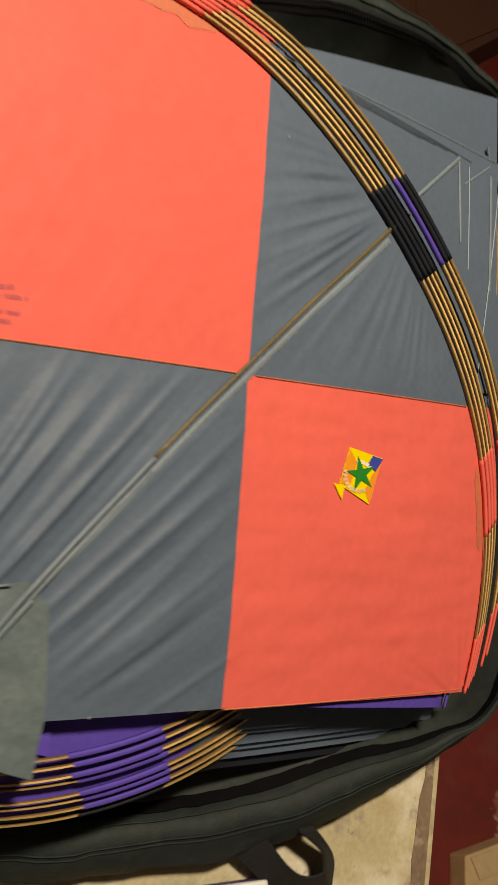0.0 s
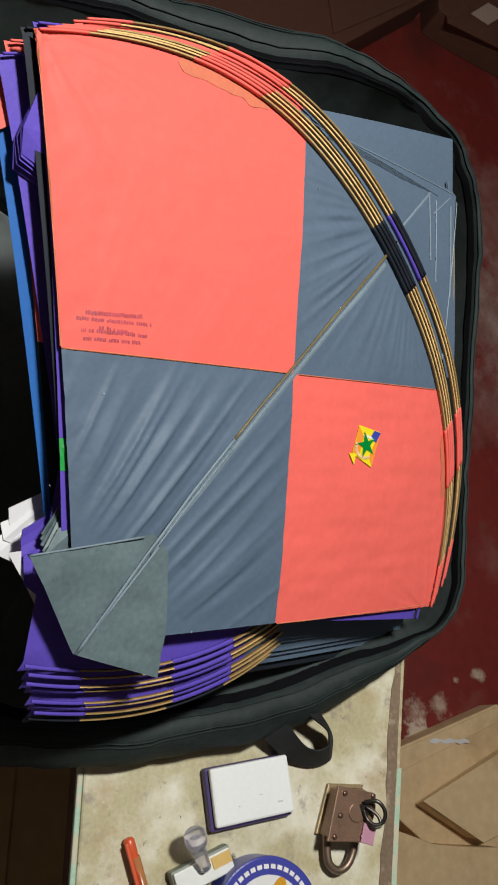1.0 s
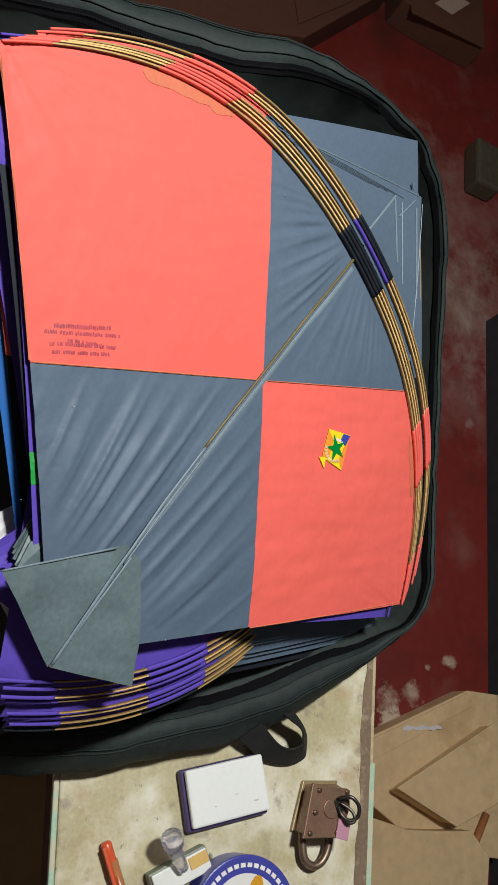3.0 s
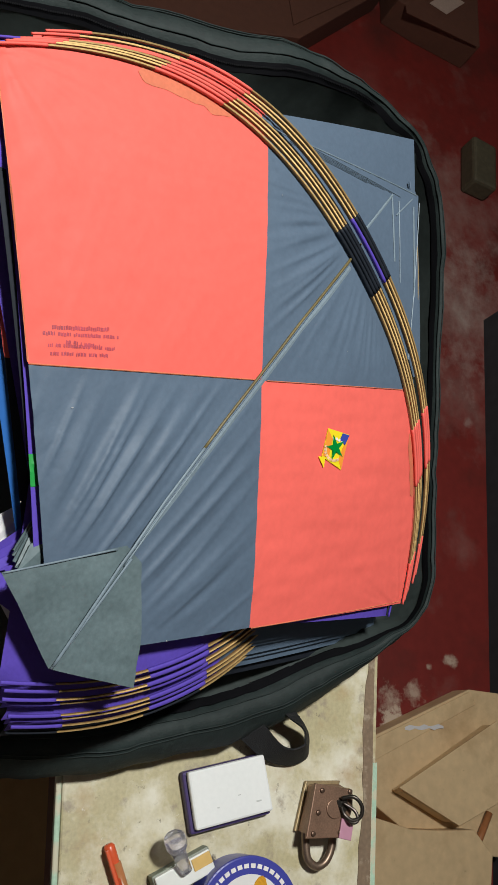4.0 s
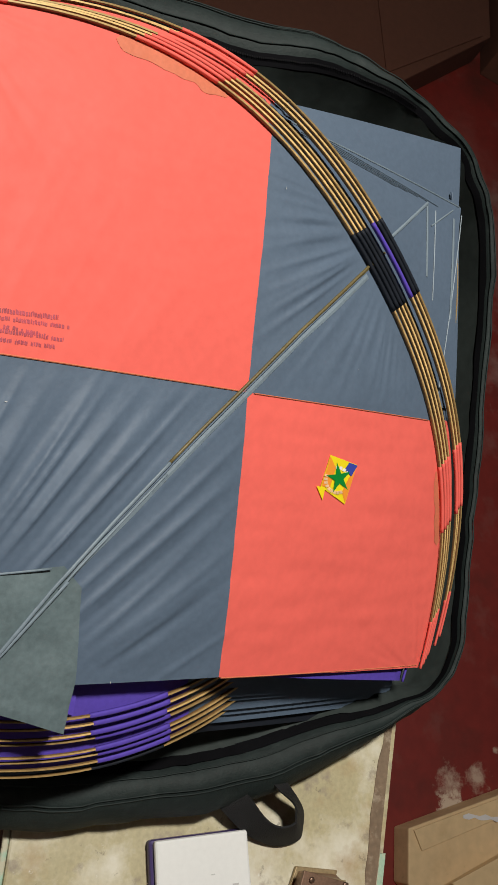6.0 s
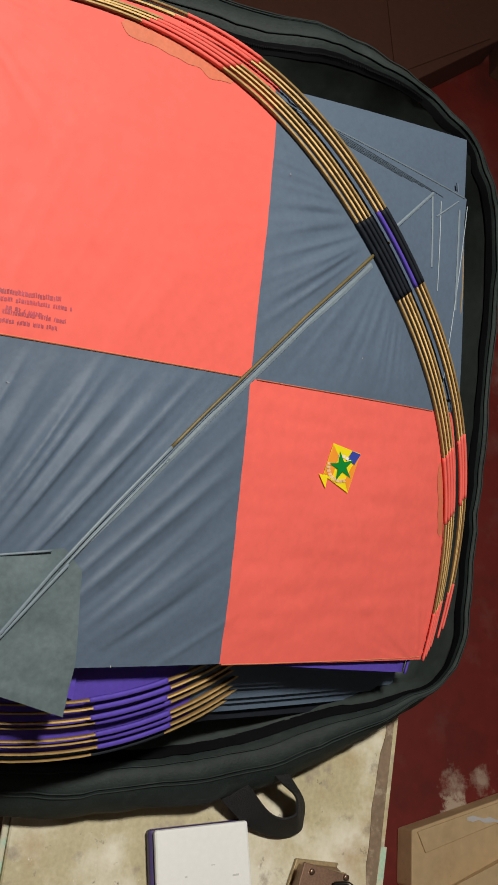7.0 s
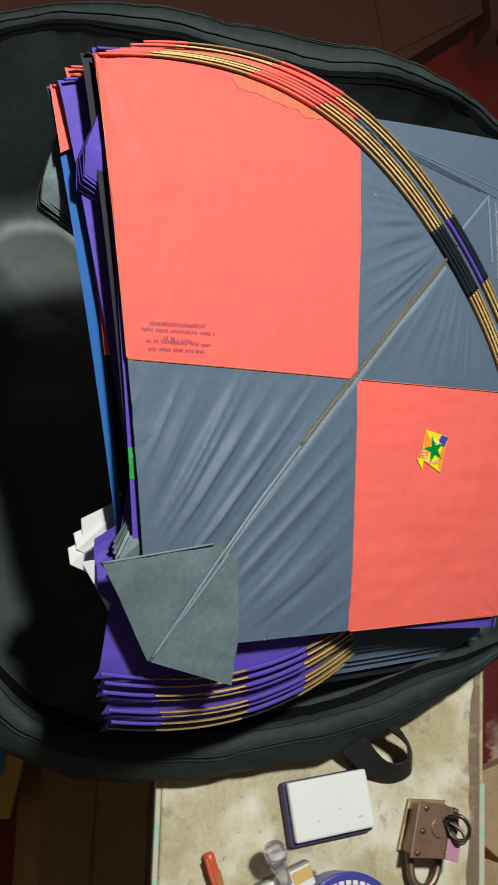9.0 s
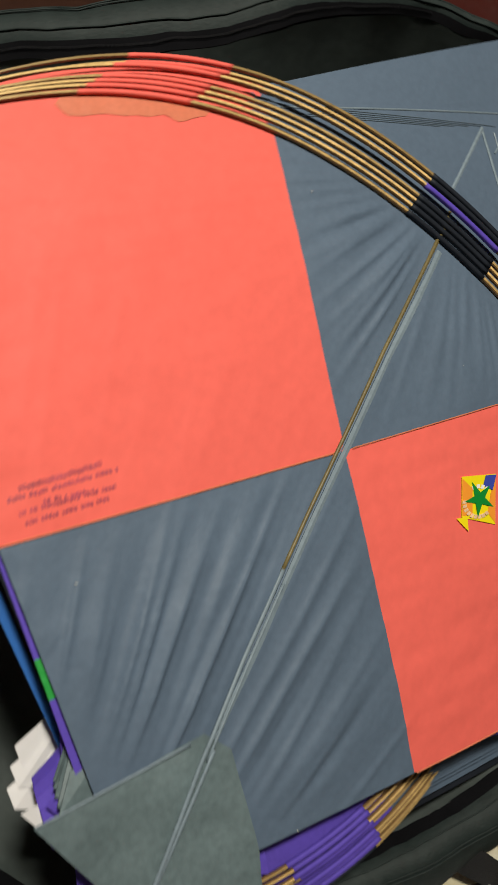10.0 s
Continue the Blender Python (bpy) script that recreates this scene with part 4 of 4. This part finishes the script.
part("flower", bm_prism([((0.018 + 0.005 * math.sin(5 * a)) * math.cos(a) - 0.010, (0.018 + 0.005 * math.sin(5 * a)) * math.sin(a) + 0.006) for a in [2 * math.pi * k / 40 for k in range(40)]], 0.0327, 0.0331), TINGOLD, tin, "golden flower print")
for k in range(16):
    a = math.radians(120 + 9 * k)
    part("print_bar", bm_box(0.0035, 0.0045, 0.0004, (0.0405 * math.cos(a), 0.0405 * math.sin(a), 0.0323), rot=pose(0, 0, 0, 0, 0, math.degrees(a))), PWHITE, tin)

# ---- floor clutter ----


def carton(poly, z0, z1, m, label, flap=None):
    c = empty("cardboard_carton", pose(0, 0, z0), label, "carton")
    part("body", bm_prism(poly, 0.0, z1 - z0, 0.003), m, c)
    if flap:
        part("flap", bm_prism(flap[0], z1 - z0 + flap[1], z1 - z0 + flap[1] + 0.004, 0.001), m, c)
    return c


carton([(0.0015, 0.84), (-0.11, 1.15), (-0.10, 1.24), (0.25, 1.20), (0.22, 1.0), (0.10, 0.84)], 0.0, 0.06, CARD, "flattened brown cardboard carton on the floor", ([(0.004, 0.850), (-0.104, 1.148), (-0.075, 1.160), (0.040, 0.868)], 0.0005))
upper = empty("cardboard_carton", pose(0, 0, 0.0615), "folded brown cardboard carton lying on another carton", "carton")
part("body", bm_prism([(0.097, 0.915), (-0.030, 1.175), (-0.03, 1.22), (0.10, 1.21), (0.166, 1.040)], 0.0, 0.045, 0.003), CARD, upper)
part("flap", bm_prism([(0.089, 0.900), (-0.039, 1.175), (-0.03, 1.225), (0.11, 1.215), (0.171, 1.045)], 0.052, 0.056, 0.001), CARD, upper, "lifted cardboard flap")
third = empty("cardboard_carton", pose(0, 0, 0), "brown cardboard carton lying flat beside the table", "carton")
part("body", bm_prism([(0.09, 0.58), (0.115, 0.72), (0.144, 0.846), (0.172, 0.935), (0.178, 1.000), (0.183, 1.097), (0.236, 1.140), (0.62, 1.06), (0.62, 0.55)], 0.0, 0.10, 0.003), CARD, third)
part("flap", bm_prism([(0.30, 0.56), (0.30, 1.07), (0.61, 1.05), (0.61, 0.56)], 0.104, 0.108, 0.001), CARD, third)
torn = empty("paper_scrap", pose(-0.0284, 1.012, 0.0650), "torn strip of white paper stuck on the carton", "paper")
part("sheet", bm_prism([(0.0025 * math.sin(k * 2.3) + (0.004 if k < 9 else -0.004), (-0.052 + 0.013 * k) if k < 9 else (0.052 - 0.013 * (k - 9))) for k in range(18)], 0.0, 0.0008), WHITEP, torn)
rod = empty("stick", pose(0.155, 1.165, 0.07, 0, 0, -35), "orange-brown wooden stick in the clutter", "stick")
part("rod", bm_tube([(0, 0, 0), (0.06, 0, 0.002), (0.16, 0, 0.004)], 0.008, 10), PENBODY, rod, smooth=True)
scrap = empty("paper_scrap", pose(0.165, 1.12, 0.02), "crumpled white paper scrap", "paper")
bm = bmesh.new()
bmesh.ops.create_icosphere(bm, subdivisions=3, radius=0.035)
for vv in bm.verts:
    vv.co += noise.noise_vector(vv.co * 45) * 0.018
    vv.co.z *= 0.5
part("sheet", bm, WHITEP, scrap)
far_box = carton([(-2.036, 1.405), (-2.071, 1.217), (-2.103, 1.107), (-2.9, 1.13), (-2.9, 1.48)], 0.0, 0.10, CARD_DK, "dark brown cardboard carton with pale label")
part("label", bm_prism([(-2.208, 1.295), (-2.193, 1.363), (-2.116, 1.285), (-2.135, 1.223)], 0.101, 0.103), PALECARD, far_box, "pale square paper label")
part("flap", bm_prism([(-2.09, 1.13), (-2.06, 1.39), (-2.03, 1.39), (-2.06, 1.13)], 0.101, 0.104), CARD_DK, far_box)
old = carton([(-1.826, 0.761), (-2.141, 1.08), (-2.9, 1.08), (-2.9, -0.7), (-1.55, -0.7), (-1.66, 0.10)], 0.0, 0.10, CARD_DK, "large dark brown cardboard carton")
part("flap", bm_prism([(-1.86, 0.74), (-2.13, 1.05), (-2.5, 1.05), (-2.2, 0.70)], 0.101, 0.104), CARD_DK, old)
block = empty("wooden_block", pose(0, 0, 0), "dusty olive wooden block on the floor", "block")
part("body", bm_prism([(-1.720, 1.365), (-1.555, 1.345), (-1.54, 1.43), (-1.70, 1.45)], 0.0, 0.07, 0.010), OLIVE, block)
bx = carton([(-0.25, -0.055), (0.45, -0.035), (0.45, 0.125), (-0.25, 0.115)], 0.0, 0.40, BROWNBOX, "dark ochre board box under the table")
part("flap", bm_prism([(-0.248, -0.053), (0.448, -0.033), (0.448, 0.030), (-0.248, 0.028)], 0.401, 0.404, 0.001), BROWNBOX, bx)
yb = carton([(-0.10, -0.30), (0.048, -0.27), (0.050, -0.092), (-0.024, -0.080), (-0.10, -0.085)], 0.0, 0.50, YELLOWBOX, "yellow cardboard box with blue print below the bag")
part("blue_print", bm_prism([(-0.075, -0.26), (0.020, -0.25), (0.030, -0.13), (-0.010, -0.105), (-0.075, -0.11)], 0.501, 0.503), TEALBLUE, yb, "blue printed area")

# dust specks on the grey panels
ds = random.Random(5)
bm = bmesh.new()
for k in range(16):
    u, v = ds.uniform(-0.2, 0.12), ds.uniform(-0.12, 0.12)
    if abs(u) < abs(v) + 0.01:
        continue
    a, l = ds.uniform(0, 3.1), ds.uniform(0.0003, 0.0008)
    c, q = math.cos(a), math.sin(a)
    z = sheet_h(u, v) + 0.0006
    bm.faces.new([bm.verts.new((u + c * l * e - q * 0.0002 * f, v + q * l * e + c * 0.0002 * f, z)) for e, f in ((-1, -1), (1, -1), (1, 1), (-1, 1))])
sp = part("dust_specks", bm, DUST, kite, "pale dust specks")
sp["kind"] = "stuff"
